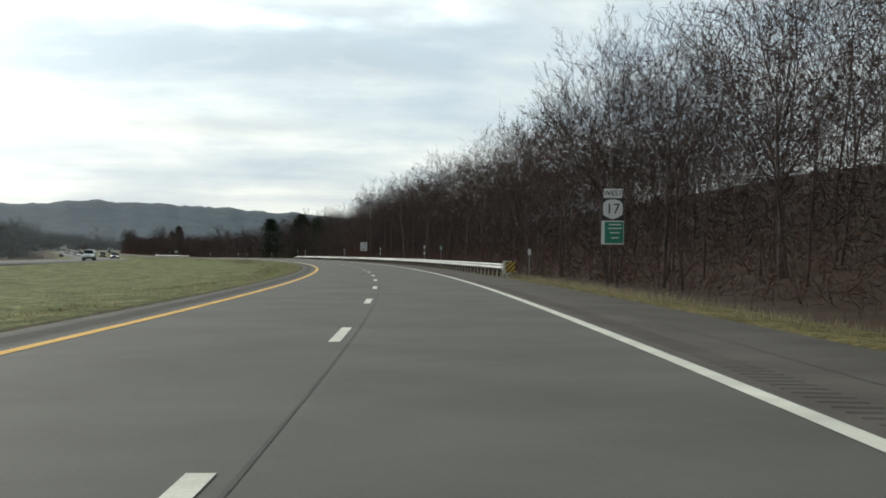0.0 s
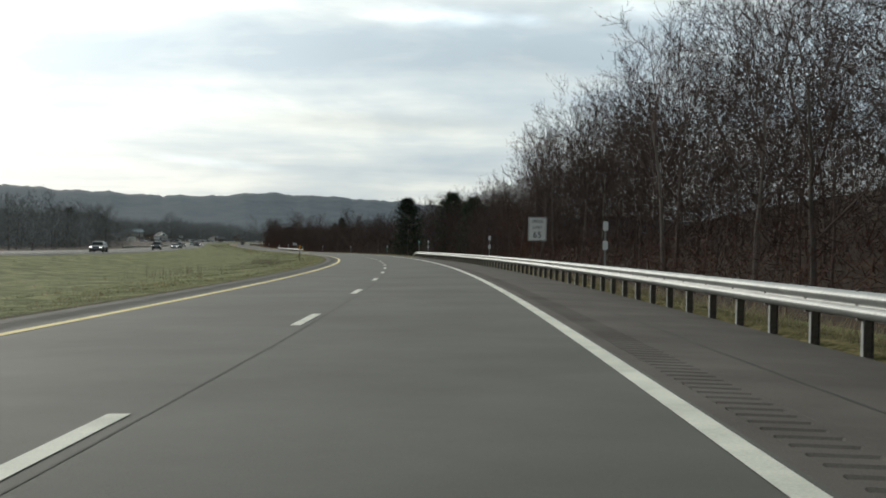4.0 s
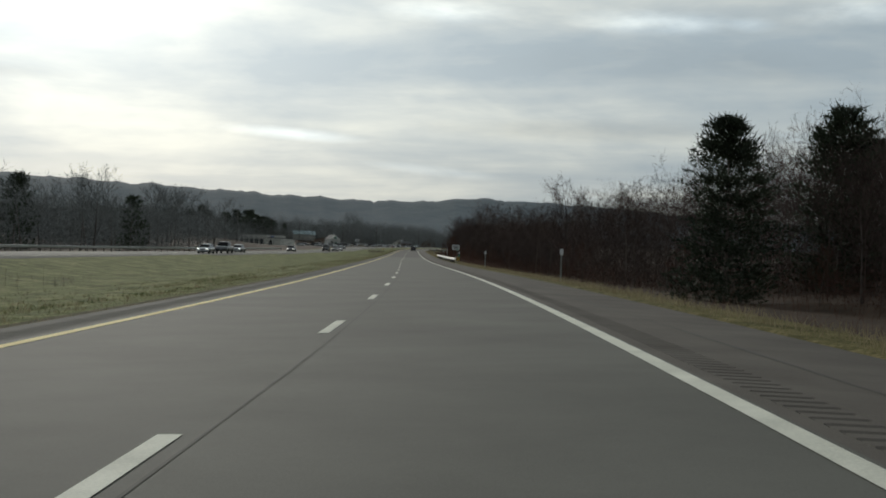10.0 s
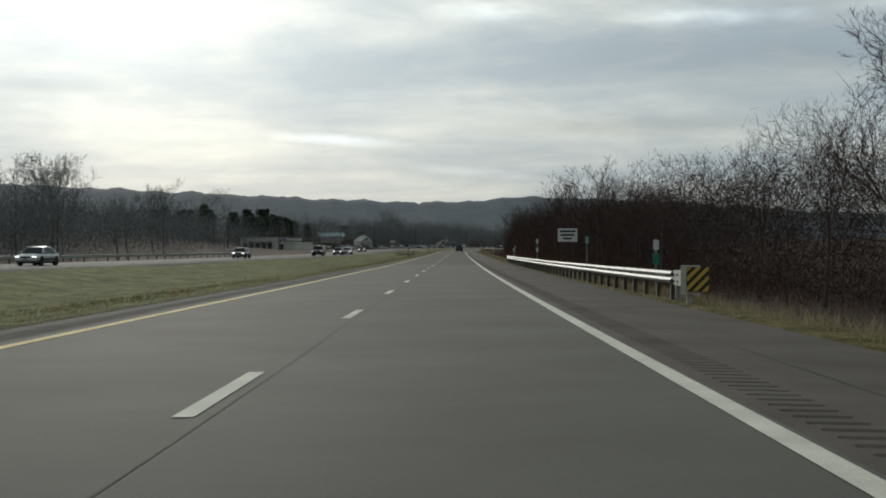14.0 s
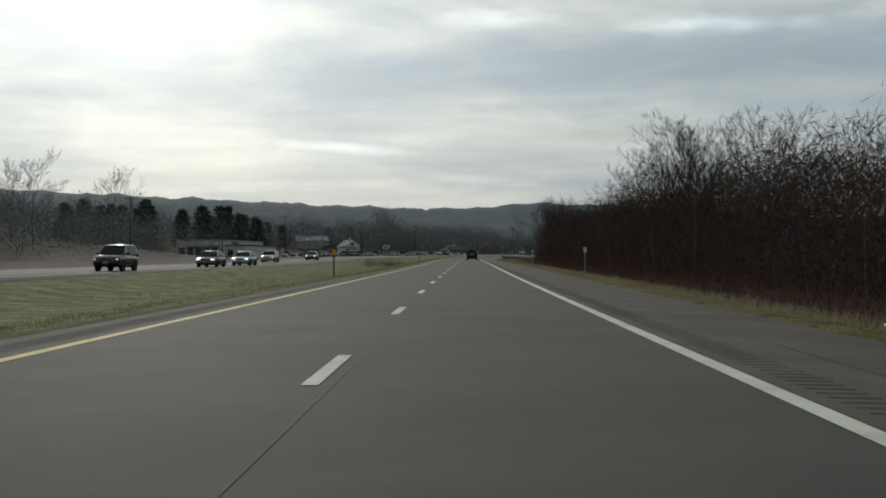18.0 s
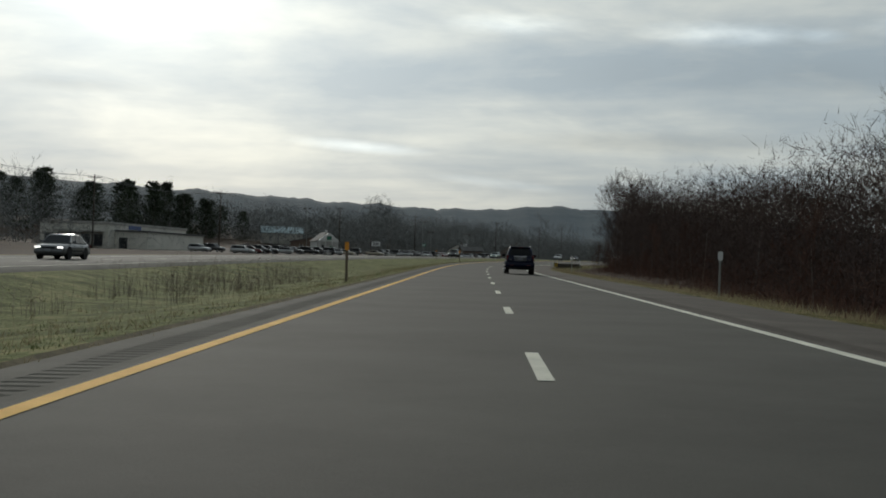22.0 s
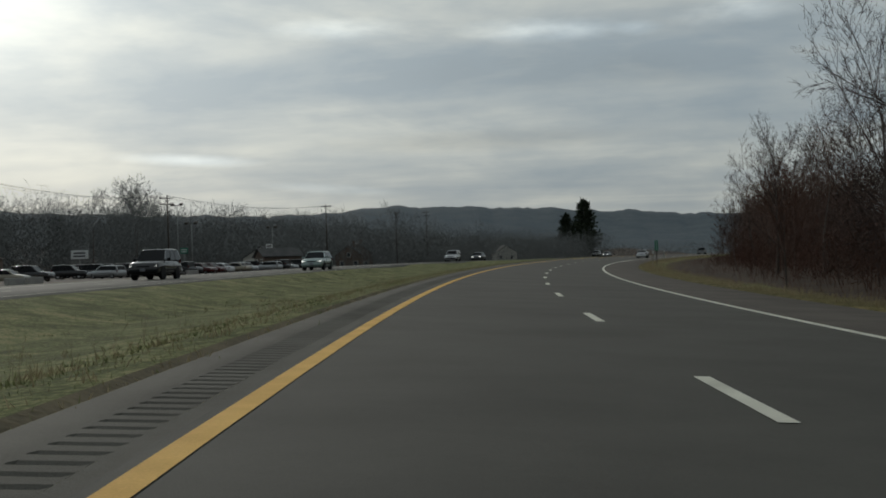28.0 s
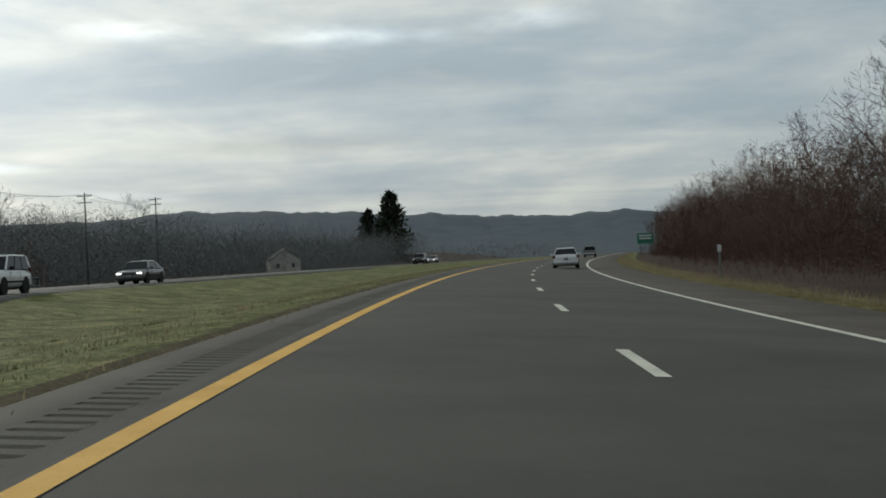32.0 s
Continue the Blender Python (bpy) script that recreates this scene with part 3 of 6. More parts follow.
def crown_tree(seed, height, limbs=7, split=(5, 5, 4), twigs=3, spread=1.0, fork=.28, rad=.16, fine=.011, light=False):
    """Leafless tree whose limbs fork again and again into a round crown of fine twigs: (trunk arrays, crown arrays)."""
    rng = np.random.default_rng(seed)
    unit = lambda a: a / np.maximum(np.linalg.norm(a, axis=1, keepdims=True), 1e-9)
    tp, tr = grow(rng, (0, 0, -.3), (rng.normal(0, .04), rng.normal(0, .04), 1), height * .62, rad, 6, .05, .08)
    trunk = prisms(tp[:-1], tp[1:], tr[:-1], tr[1:], 7)
    u = fork + (1 - fork) * (np.arange(limbs) + rng.random(limbs)) / limbs
    p = np.array([along(tp, x)[0] for x in u])
    az = np.arange(limbs) * 2.4 + rng.normal(0, .35, limbs)
    tilt = np.radians((np.interp(u, [fork, 1], [60, 16]) + rng.normal(0, 6, limbs)) * spread)
    d = np.stack([np.sin(tilt) * np.cos(az), np.sin(tilt) * np.sin(az), np.cos(tilt)], -1)
    ln = height * np.interp(u, [fork, 1], [.48, .38]) * rng.uniform(.8, 1.1, limbs)
    r = rad * .42 * np.interp(u, [fork, 1], [1, .6])
    lots = []
    for depth, k in enumerate((*split, twigs)):
        n = len(p)
        bend = unit(d + rng.normal(0, .16, (n, 3)) + np.array([0, 0, .20]))
        mid = p + d * (ln * .5)[:, None]
        tip = mid + bend * (ln * .5)[:, None]
        if light:
            lots += [slivers(p, mid, np.maximum(r * .8, fine), rng), slivers(mid, tip, np.maximum(r * .5, fine), rng)] if depth < 2 else [slivers(p, tip, fine * 1.2, rng)]
        elif depth < 2:
            lots += [prisms(p, mid, r, r * .7, 3), prisms(mid, tip, r * .7, r * .35, 3)]
        elif depth == 2:
            lots += [prisms(p, mid, r, r * .7, 3), slivers(mid, tip, r * .8, rng)]
        else:
            lots += [slivers(p, tip, fine * 1.25, rng)]
        i = np.repeat(np.arange(n), k)
        v = .24 + .76 * (np.tile(np.arange(k), n) + rng.random(n * k)) / k
        w = v[:, None]
        base = np.where(w < .5, p[i] + (mid - p)[i] * w * 2, mid[i] + (tip - mid)[i] * (w * 2 - 1))
        d0 = np.where(w < .5, d[i], bend[i])
        side = unit(np.cross(d0, rng.normal(0, 1, d0.shape)))
        a = np.radians(rng.uniform(22, 54, len(i)))[:, None]
        d = unit(d0 * np.cos(a) + side * np.sin(a) + np.array([0, 0, .12]))
        ln = ln[i] * rng.uniform(.40, .64, len(i)) * (1.18 - .45 * v)
        r = np.maximum(r[i] * .5 * (1.1 - .4 * v), fine)
        p = base
    lots.append(slivers(p, p + d * np.maximum(ln, .35)[:, None], fine, rng))
    crown = joined(*lots)
    k = height / crown[0][:, 2].max()
    return (trunk[0] * k, trunk[1]), (crown[0] * k, crown[1])


def full_pine(seed, height, width, n=270, m=42, w=.075):
    """Broad white pine, boughed to the ground: layered boughs thick with needle tufts."""
    rng = np.random.default_rng(seed)
    tp, tr = grow(rng, (0, 0, -.3), (0, 0, 1), height, height * .013, 6, .015, .05)
    trunk = prisms(tp[:-1], tp[1:], tr[:-1], tr[1:], 7)
    u = np.sort(rng.uniform(.03, .99, n))
    shape = np.clip(np.interp(u, [0, .15, .45, .75, .92, 1], [.90, 1, .86, .60, .34, .12]), .08, 1)
    az = np.arange(n) * 2.4 + rng.normal(0, .4, n)
    ln = width * shape * rng.uniform(.62, 1.12, n)
    base = np.array([along(tp, min(.999, x))[0] for x in u])
    way = np.stack([np.cos(az), np.sin(az), np.interp(u, [0, .5, 1], [-.12, .10, .75])], -1)
    mid = base + way * (ln * .55)[:, None]
    tip = mid + (way * np.array([1, 1, .3]) + np.array([0, 0, .22])) * (ln * .45)[:, None]
    i = np.repeat(np.arange(n), m)
    v = rng.uniform(.12, 1, n * m)[:, None] ** .7
    c = np.where(v < .55, base[i] + (mid - base)[i] * v / .55, mid[i] + (tip - mid)[i] * (v - .55) / .45)
    c = c + rng.normal(0, 1, c.shape) * np.array([.30, .30, .16]) * (1.25 - .5 * v)
    d = way[i] * .5 + rng.normal(0, .55, c.shape) + np.array([0, 0, .35])
    return trunk, joined(prisms(base, mid, np.full(n, .035), np.full(n, .02), 3), slivers(c, c + d * rng.uniform(.28, .55, (n * m, 1)) * (w / .075) ** .5, w, rng))


def pine_tree(seed, height, width, whorls, per, conic):
    """Evergreen: trunk, and boughs of needle sprays in whorls."""
    rng = np.random.default_rng(seed)
    tp, tr = grow(rng, (0, 0, -0.3), (0, 0, 1), height, height * 0.014, 6, 0.015, 0.05)
    trunk = prisms(tp[:-1], tp[1:], tr[:-1], tr[1:], 7)
    s0, s1, r0, r1, n0, n1 = [], [], [], [], [], []
    for k in range(whorls):
        u = 0.08 + 0.9 * k / whorls
        shape = (1 - u) ** 0.7 if conic else math.sin(math.pi * min(1, (u * 0.86 + 0.16))) ** 0.7
        for j in range(per):
            b, _ = along(tp, min(0.999, u + rng.uniform(-.02, .02)))
            az = rng.uniform(0, 6.28)
            ln = max(0.5, width * shape * rng.uniform(.65, 1.15))
            w = np.array([math.cos(az), math.sin(az), (-0.25 if conic else 0.12) + 0.5 * u])
            lp, lr = grow(rng, b, w / np.linalg.norm(w), ln, 0.05, 3, 0.08, 0.05)
            s0.append(lp[:-1]), s1.append(lp[1:]), r0.append(lr[:-1]), r1.append(lr[1:])
            for q in range(int(12 + (14 if conic else 18) * shape)):
                c, e = along(lp, 0.2 + 0.8 * rng.random())
                e = e / np.linalg.norm(e)
                w3 = e * 0.6 + rng.normal(0, .55, 3) + np.array([0, 0, .15])
                n0.append(c + rng.normal(0, .12, 3)), n1.append(c + w3 * rng.uniform(.5, .95))
    wood = prisms(np.concatenate(s0), np.concatenate(s1), np.concatenate(r0), np.concatenate(r1), 3)
    return trunk, joined(wood, slivers(np.array(n0), np.array(n1), 0.34 if conic else 0.24, rng))


def tree_kind(name, parts, bark, leaf, label, category, group):
    (tv, tt), (cv, ct) = parts
    return dict(name=name, trunk=fast_mesh("trunk", tv, tt, bark), crown=fast_mesh("crown", cv, ct, leaf), raw=joined((tv, tt), (cv, ct)), label=label, category=category, group=group)


def plant(kind, s, o, size, turn, lean=0.0, up=-0.05):
    p = on_ground(s, o, up)
    ob = thing(kind["name"], Matrix.Translation(p) @ Matrix.Rotation(turn, 4, "Z") @ Matrix.Rotation(lean, 4, "X") @ Matrix.Scale(size, 4), kind["label"], kind["category"], kind["group"])
    part("trunk", kind["trunk"], ob)
    part("crown", kind["crown"], ob)
    return ob


EDGE = [tree_kind("bare_tree", crown_tree(10 + i, 15, 7, (5, 5, 4), 3, sp, f), M["bark"], M["twig"], "leafless grey-brown deciduous tree at the woodland edge", "tree", "woodland trees")
        for i, (f, sp) in enumerate(((.30, .80), (.36, .66), (.24, .90), (.40, .72)))]
RUSSET = [tree_kind("bare_tree", crown_tree(30 + i, 15, 7, (5, 5, 4), 3, sp, .30), M["bark"], M["russet"], "leafless russet-brown tree at the woodland edge", "tree", "woodland trees") for i, sp in enumerate((.72, .86))]
BROAD = [tree_kind("bare_tree", crown_tree(20 + i, 15, 10, (6, 5, 4), 4, 1.05, .26, .21, .010), M["bark"], M["twig"], "broad leafless tree with spreading limbs beside the road", "tree", "woodland trees") for i in range(3)]
FARK = [dict(raw=joined(*crown_tree(55 + i, 15, 6, (4, 4), 3, sp, .30, .08, .014, True))) for i, sp in enumerate((.62, .75, .85, .70))]
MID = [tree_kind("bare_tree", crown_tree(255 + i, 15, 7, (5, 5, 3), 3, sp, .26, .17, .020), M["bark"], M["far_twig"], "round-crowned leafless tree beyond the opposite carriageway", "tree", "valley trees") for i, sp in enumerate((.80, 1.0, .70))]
DENSE = [dict(raw=joined(*crown_tree(355 + i, 15, 6, (4, 4), 3, sp, .16, .07, .015, True))) for i, sp in enumerate((.70, .85, .62, .78))]
FAR2 = [dict(raw=joined(*crown_tree(155 + i, 15, 6, (4, 3), 4, sp, .20, .12, .026, True))) for i, sp in enumerate((.75, .90, .66, .82))]
BUSH = [tree_kind("bare_tree", crown_tree(70 + i, 9, 9, (5, 4, 3), 3, .9, .05, .08, .012), M["bark"], M["redtwig"], "low spreading leafless tree with reddish twigs", "tree", "woodland trees")
        for i in range(2)]
PINE = [tree_kind("pine_tree", full_pine(90 + i, 15, 5.4, 110, 20, .19), M["bark"], M["needle"], "dark green white pine with ragged boughs", "tree", "pines") for i in range(3)]
FULL_PINE = [tree_kind("pine_tree", full_pine(93 + i, 15, 5.0), M["bark"], M["needle"], "broad dark white pine with boughs down to the ground", "tree", "pines") for i in range(2)]
SPRUCE = [tree_kind("spruce_tree", pine_tree(97, 20, 7.4, 26, 12, True), M["bark"], M["needle"], "tall dark conical spruce beside the road", "tree", "spruces")]


def edge_right(s):
    return np.interp(s, [-80, 20, 55, 215, 240, 285, 345, 372, 432, 455, 500, 560, 610, 720, 800, 870, 900, 960, 1000, 1100, 1200, 1300, 1345, 1600], [15, 15, 13.5, 13.5, 16, 24, 27, 34, 35, 26, 25, 20, 18, 16.5, 18, 17, 15, 15, 18, 19, 17.5, 14, 13, 22])


def tall_right(s):
    return np.interp(s, [-80, 30, 80, 150, 240, 285, 330, 400, 450, 520, 570, 615, 660, 690, 720, 800, 845, 875, 900, 950, 1000, 1100, 1200, 1600],
                     [19, 19, 17.5, 17.5, 16.5, 16, 17, 17, 15.5, 15.5, 14.5, 11.5, 11.5, 13, 13, 12, 12.5, 15, 15.5, 15.5, 11.5, 12, 13, 15])


def forest(name, rows, mat, label):
    """Many trees joined into one object."""
    lots = []
    for kind, ss, oo, size, turn in rows:
        v, t = kind["raw"]
        c, n = math.cos(turn), math.sin(turn)
        p = np.array(on_ground(ss, oo, -.05))
        lots.append((np.stack([v[:, 0] * c - v[:, 1] * n, v[:, 0] * n + v[:, 1] * c, v[:, 2]], -1) * size + p, t))
    return scatter(joined(*lots), name, mat, label, "woods")


def scatter(lots, name, mat, label, category):
    v, t = lots
    return tagged(new(name, fast_mesh(name, v, t, mat)), label, category, kind="stuff")


def woods():
    rng = random.Random(5)
    # trees along the crest of the wooded bank
    crest = [(rng.choice(FAR2), rng.uniform(-60, 290), rng.uniform(34, 66), rng.uniform(7, 12) / 15, rng.uniform(0, 6.28)) for _ in range(130)]
    # first rows on the right: fine trees, then slender ones behind
    s = -50.0
    while s < 1330:
        e, h = float(edge_right(s)), float(tall_right(s))
        plant(rng.choice(RUSSET if s > 985 else EDGE), s, e + rng.uniform(.5, 5), h * (rng.uniform(.78, 1.04) if s < 285 else rng.uniform(.68, 1.0)) / 15, rng.uniform(0, 6.28), rng.uniform(-.05, .05))
        s += rng.uniform(8, 13) if s < 285 else rng.uniform(11, 17)
    rows = crest
    # tall bare trees behind the pines
    rows += [(rng.choice(DENSE), rng.uniform(378, 500), rng.uniform(40, 62), rng.uniform(15.5, 19.5) / 15, rng.uniform(0, 6.28)) for _ in range(70)]
    for ss, oo, h in ((392, 44, 18), (404, 47, 17.5), (433, 43, 19), (446, 41, 18), (458, 44, 18.5), (470, 40, 17), (484, 42, 16.5), (436, 55, 19), (415, 52, 18.5)):
        plant(rng.choice(EDGE), ss, oo, h / 15, rng.uniform(0, 6.28))
    s = -50.0
    while s < 1330:
        e, h = float(edge_right(s)), float(tall_right(s))
        hill = s < 285
        for a, b, lo, hi in ((1, 6, .6, .95), (6, 15, .85, 1.08)) if hill else ((-1, 4, .45, .75), (3, 13, .68, 1.0)):
            rows.append((rng.choice(FARK if hill else DENSE), s + rng.uniform(-2, 2), e + rng.uniform(a, b), h * rng.uniform(lo, hi) / 15, rng.uniform(0, 6.28)))
        if rng.random() < .6:
            rows.append((rng.choice(FAR2), s, e + rng.uniform(22, 55), h * rng.uniform(.7, .95) / 15, rng.uniform(0, 6.28)))
        s += rng.uniform(3.6, 5.6)
    forest("woodland_depth", [q for q in rows if q[1] < 985], M["twig"], "bare grey-brown trees standing deeper in the woods")
    forest("russet_woods", [q for q in rows if q[1] >= 985], M["russet"], "bare russet-brown trees and brush beside the bend")
    rows = []
    for s0, s1, o0, o1, n, h0, h1 in ((1000, 1560, -235, -125, 50, 14, 20), (1110, 1340, -165, -95, 90, 15, 20), (1165, 1500, -120, -60, 70, 8, 14), (1160, 1420, -76, -52, 40, 3.5, 6.5), (1340, 1700, 14, 90, 50, 11, 16), (320, 660, -110, -55, 70, 10, 15), (60, 330, -190, -110, 40, 9, 13), (640, 930, -125, -66, 50, 9, 15),
                                      (640, 1000, -260, -150, 30, 11, 16)):
        for _ in range(n):
            ss = rng.uniform(s0, s1)
            rows.append((rng.choice(FAR2), ss, rng.uniform(o0, o1), rng.uniform(h0, h1) / 15, rng.uniform(0, 6.28)))
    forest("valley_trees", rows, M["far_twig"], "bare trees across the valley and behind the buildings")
    s = 250.0
    while s < 1300:
        plant(rng.choice(BUSH), s, float(edge_right(s)) + rng.uniform(-4.5, 1), rng.uniform(.5, .85), rng.uniform(0, 6.28), rng.uniform(-.1, .1))
        s += rng.uniform(24, 40)
    # beyond the opposite carriageway
    s = 320.0
    while s < 640:
        o = float(opp_near(s)) - 27
        plant(rng.choice(MID), s, o - rng.uniform(0, 6), rng.uniform(.55, .82), rng.uniform(0, 6.28))
        s += rng.uniform(10, 15)
    for ss, oo, h in LEFT_TREES:
        plant(rng.choice((BROAD if oo > 18 else EDGE) if oo > 0 else MID), ss, oo, h / 15, rng.uniform(0, 6.28))
    for ss, oo, h in PINES:
        plant(rng.choice(FULL_PINE if oo > 0 else PINE), ss, oo, h * (.78 if oo < -130 else 1) / 15, rng.uniform(0, 6.28))
    for ss, oo, h in ((1536, -92, 31), (1546, -103, 24)):
        plant(SPRUCE[0], ss, oo, h / 20, rng.uniform(0, 6.28))


LEFT_TREES = [(512, -51, 15), (519, -55, 14), (503, 26.5, 17.2), (485, 29, 15.2), (604.7, 20.6, 15.6), (588, 24, 12), (716, 28.5, 20.5), (730, 25, 18), (706, 34, 19), (690, 23, 15.5), (676, 20.5, 14), (661, 24, 14), (262, 19, 12), (232, 16, 14), (462, 28, 13.5), (918, 16.5, 18), (930, 18.5, 19), (936, 17.4, 19.5), (943, 16.8, 20), (948, 17.6, 19), (953, 18.6, 19.5), (967, 17.5, 16), (1045, 19.5, 11.5), (1000, 17, 13), (1007, 18.5, 12.5), (1108, 24, 15), (1174, 30, 17), (832, -93.6, 21.7), (838, -101, 19), (854, -84, 20.3), (645, -67, 19), (637, -64, 18), (652, -72, 18.5), (628, -60, 17), (616, -62, 16), (732, -69, 16.8), (741, -74, 15), (1450, -165, 27), (1142, -110, 22.5), (1136, -106, 20), (1118, -104, 18), (1192, -141, 26), (1200, -148, 24), (1186, -136, 22)]
PINES = [(415, 28.3, 16), (422, 40.7, 17), (382, 37.4, 14.5), (444, 52, 15), (1051, -146, 20), (1043, -150, 19), (1060, -149, 20), (1035, -143, 17), (1068, -154, 18),
         (1078, -152, 16), (1028, -150, 16), (1150, -150, 14), (1165, -146, 13), (1172, -152, 15), (1004, -148, 17), (1012, -156, 18), (992, -152, 16), (1020, -160, 19), (1086, -160, 17), (1096, -156, 15), (1106, -164, 16), (960, -140, 17), (948, -146, 16), (968, -152, 18), (936, -138, 15), (505, -62, 12), (560, -56, 11), (1000, -133, 15), (1010, -138, 17), (1018, -132, 16), (1026, -139, 18), (1034, -134, 15), (1042, -140, 18), (1050, -135, 17), (1058, -141, 16), (1066, -137, 15), (1074, -143, 16), (984, -140, 16), (976, -146, 17), (1090, -148, 14), (1100, -146, 13)]
woods()


def saplings(rng, s, o, h, lean, per, r):
    """Thin stems rooted at (s, o), each with side twigs."""
    n = len(s)
    base = xyz(s, o, rise(s, o) - 0.05)
    tip = base + np.stack([rng.normal(0, lean, n) * h, rng.normal(0, lean, n) * h, h], -1)
    p0, p1 = [], []
    for k in range(per):
        u = rng.uniform(.1, .97, n)[:, None]
        b = base + (tip - base) * u
        d = np.stack([rng.normal(0, .42, n), rng.normal(0, .42, n), rng.uniform(.15, .9, n)], -1) * (h * rng.uniform(.12, .36, n))[:, None]
        p0.append(b), p1.append(b + d)
        if k % 2:
            m = b + d * rng.uniform(.3, .7, n)[:, None]
            p0.append(m), p1.append(m + np.stack([rng.normal(0, .5, n), rng.normal(0, .5, n), rng.uniform(0, .6, n)], -1) * (h * rng.uniform(.06, .18, n))[:, None])
    return joined(spikes(base, tip, r), slivers(np.concatenate(p0), np.concatenate(p1), r * 0.5, rng))


def undergrowth():
    rng = np.random.default_rng(11)
    # brush at the foot of the woods
    s = rng.uniform(-60, 1340, 2200)
    o = edge_right(s) - 1.5 + rng.uniform(-2.2, 5, len(s))
    h = rng.uniform(.8, 3.2, len(s))
    scatter(saplings(rng, s, o, h, .20, 13, .013), "roadside_brush", M["redtwig"], "reddish-brown brush along the foot of the woods", "brush")
    # low red-brown growth on the open ground before the set-back woods
    s = np.concatenate([rng.uniform(270, 1200, 4500), rng.uniform(520, 800, 5500)])
    w = edge_right(s) - 9.5
    o = 9.0 + np.maximum(w, 0) * rng.uniform(0, 1, len(s)) ** 0.8
    keep = w > 2.5
    s, o = s[keep], o[keep]
    h = rng.uniform(.35, 1.1, len(s)) * np.clip((o - 8.5) / 5, .35, 1.4)
    scatter(saplings(rng, s, o, h, .3, 6, .014), "red_weeds", M["redtwig"], "low reddish-brown dead weeds on the open verge", "weeds")

undergrowth()


def tangle(rng, s, o, top, w, long):
    """Crossing twigs that fill the depth of a wood from the floor to the lumpy underside of its crowns."""
    n = len(s)
    lump = .86 + .10 * np.sin(s / 2.9 + np.sin(o / 3.1) * 1.5) + .08 * np.sin(s / 6.7 + o / 4.3)
    b = xyz(s, o, rise(s, o) + top * lump * rng.beta(1.0, 1.08, n))
    d = np.stack([rng.normal(0, .5, n), rng.normal(0, .5, n), rng.uniform(-.1, 1.0, n)], -1) * (long * rng.uniform(.5, 1.4, n))[:, None]
    return slivers(b, b + d, w * rng.uniform(.5, 1.3, n), rng)


def depths():
    rng = np.random.default_rng(31)
    n = 430000
    s = rng.uniform(-60, 1340, n)
    o = edge_right(s) + .3 + rng.gamma(1.6, 4.0, n)
    top = tall_right(s) * .90
    k = s < 985
    scatter(tangle(rng, s[k], o[k], top[k], .019, 1.0), "woodland_tangle", M["twig"], "dark tangle of bare twigs filling the woods", "thicket")
    k = ~k
    scatter(tangle(rng, s[k], o[k], top[k], .019, 1.0), "russet_tangle", M["russet"], "russet tangle of bare twigs filling the woods", "thicket")
    for name, s0, s1, o0, o1, n, h, label in (("crest_tangle", -60, 290, 26, 62, 110000, 11.0, "bare twigs filling the woods on the bank"), ("back_tangle", 378, 520, 38, 62, 34000, 14.0, "bare twigs filling the woods behind the pines")):
        scatter(tangle(rng, rng.uniform(s0, s1, n), rng.uniform(o0, o1, n), np.full(n, h), .025, 1.3), name, M["twig"], label, "thicket")
    # the dark heart of the woods, well behind the edge
    n = 250000
    s = rng.uniform(-60, 1340, n)
    o = edge_right(s) + 5.0 + rng.gamma(2.0, 3.2, n)
    scatter(tangle(rng, s, o, tall_right(s) * .84, .036, 1.15), "woodland_heart", M["twig"], "dark stems crossing deep inside the woods", "thicket")
    n = 70000
    s = rng.uniform(560, 870, n)
    o = edge_right(s) + 2.5 + rng.gamma(2.0, 3.2, n)
    scatter(tangle(rng, s, o, tall_right(s) * .88, .030, 1.1), "shaded_thicket", M["twig"], "shaded thicket of bare twigs before the bend", "thicket")
    # brush at the foot of the woods
    n = 90000
    s = rng.uniform(-60, 1340, n)
    o = edge_right(s) - 1.2 + rng.gamma(1.4, 2.0, n)
    scatter(tangle(rng, s, o, 1.6 + 2.6 * rng.random(n), .016, .8), "foot_brush", M["redtwig"], "dense red-brown brush at the foot of the woods", "brush")
    lots = []
    for s0, s1, o0, o1, n, h in ((60, 330, -190, -110, 22000, 11), (320, 660, -105, -50, 70000, 11), (640, 930, -125, -66, 36000, 11.5), (930, 1140, -170, -128, 24000, 15), (1100, 1340, -165, -98, 100000, 17), (1165, 1520, -125, -70, 110000, 12.5),
                                 (1320, 1800, 20, 90, 18000, 11), (1540, 2000, -260, 60, 18000, 12)):
        lots.append(tangle(rng, rng.uniform(s0, s1, n), rng.uniform(o0, o1, n), np.full(n, float(h)), .034, 1.4))
        deep = n // 2
        lots.append(tangle(rng, rng.uniform(s0, s1, deep), o0 + (o1 - o0) * (rng.uniform(0, .7, deep) if o0 < 0 else rng.uniform(.3, 1, deep)), np.full(deep, h * .78), .11, 1.6))
    scatter(joined(*lots), "valley_tangle", M["far_twig"], "haze-grey tangle of bare twigs in the valley woods", "woods")


depths()


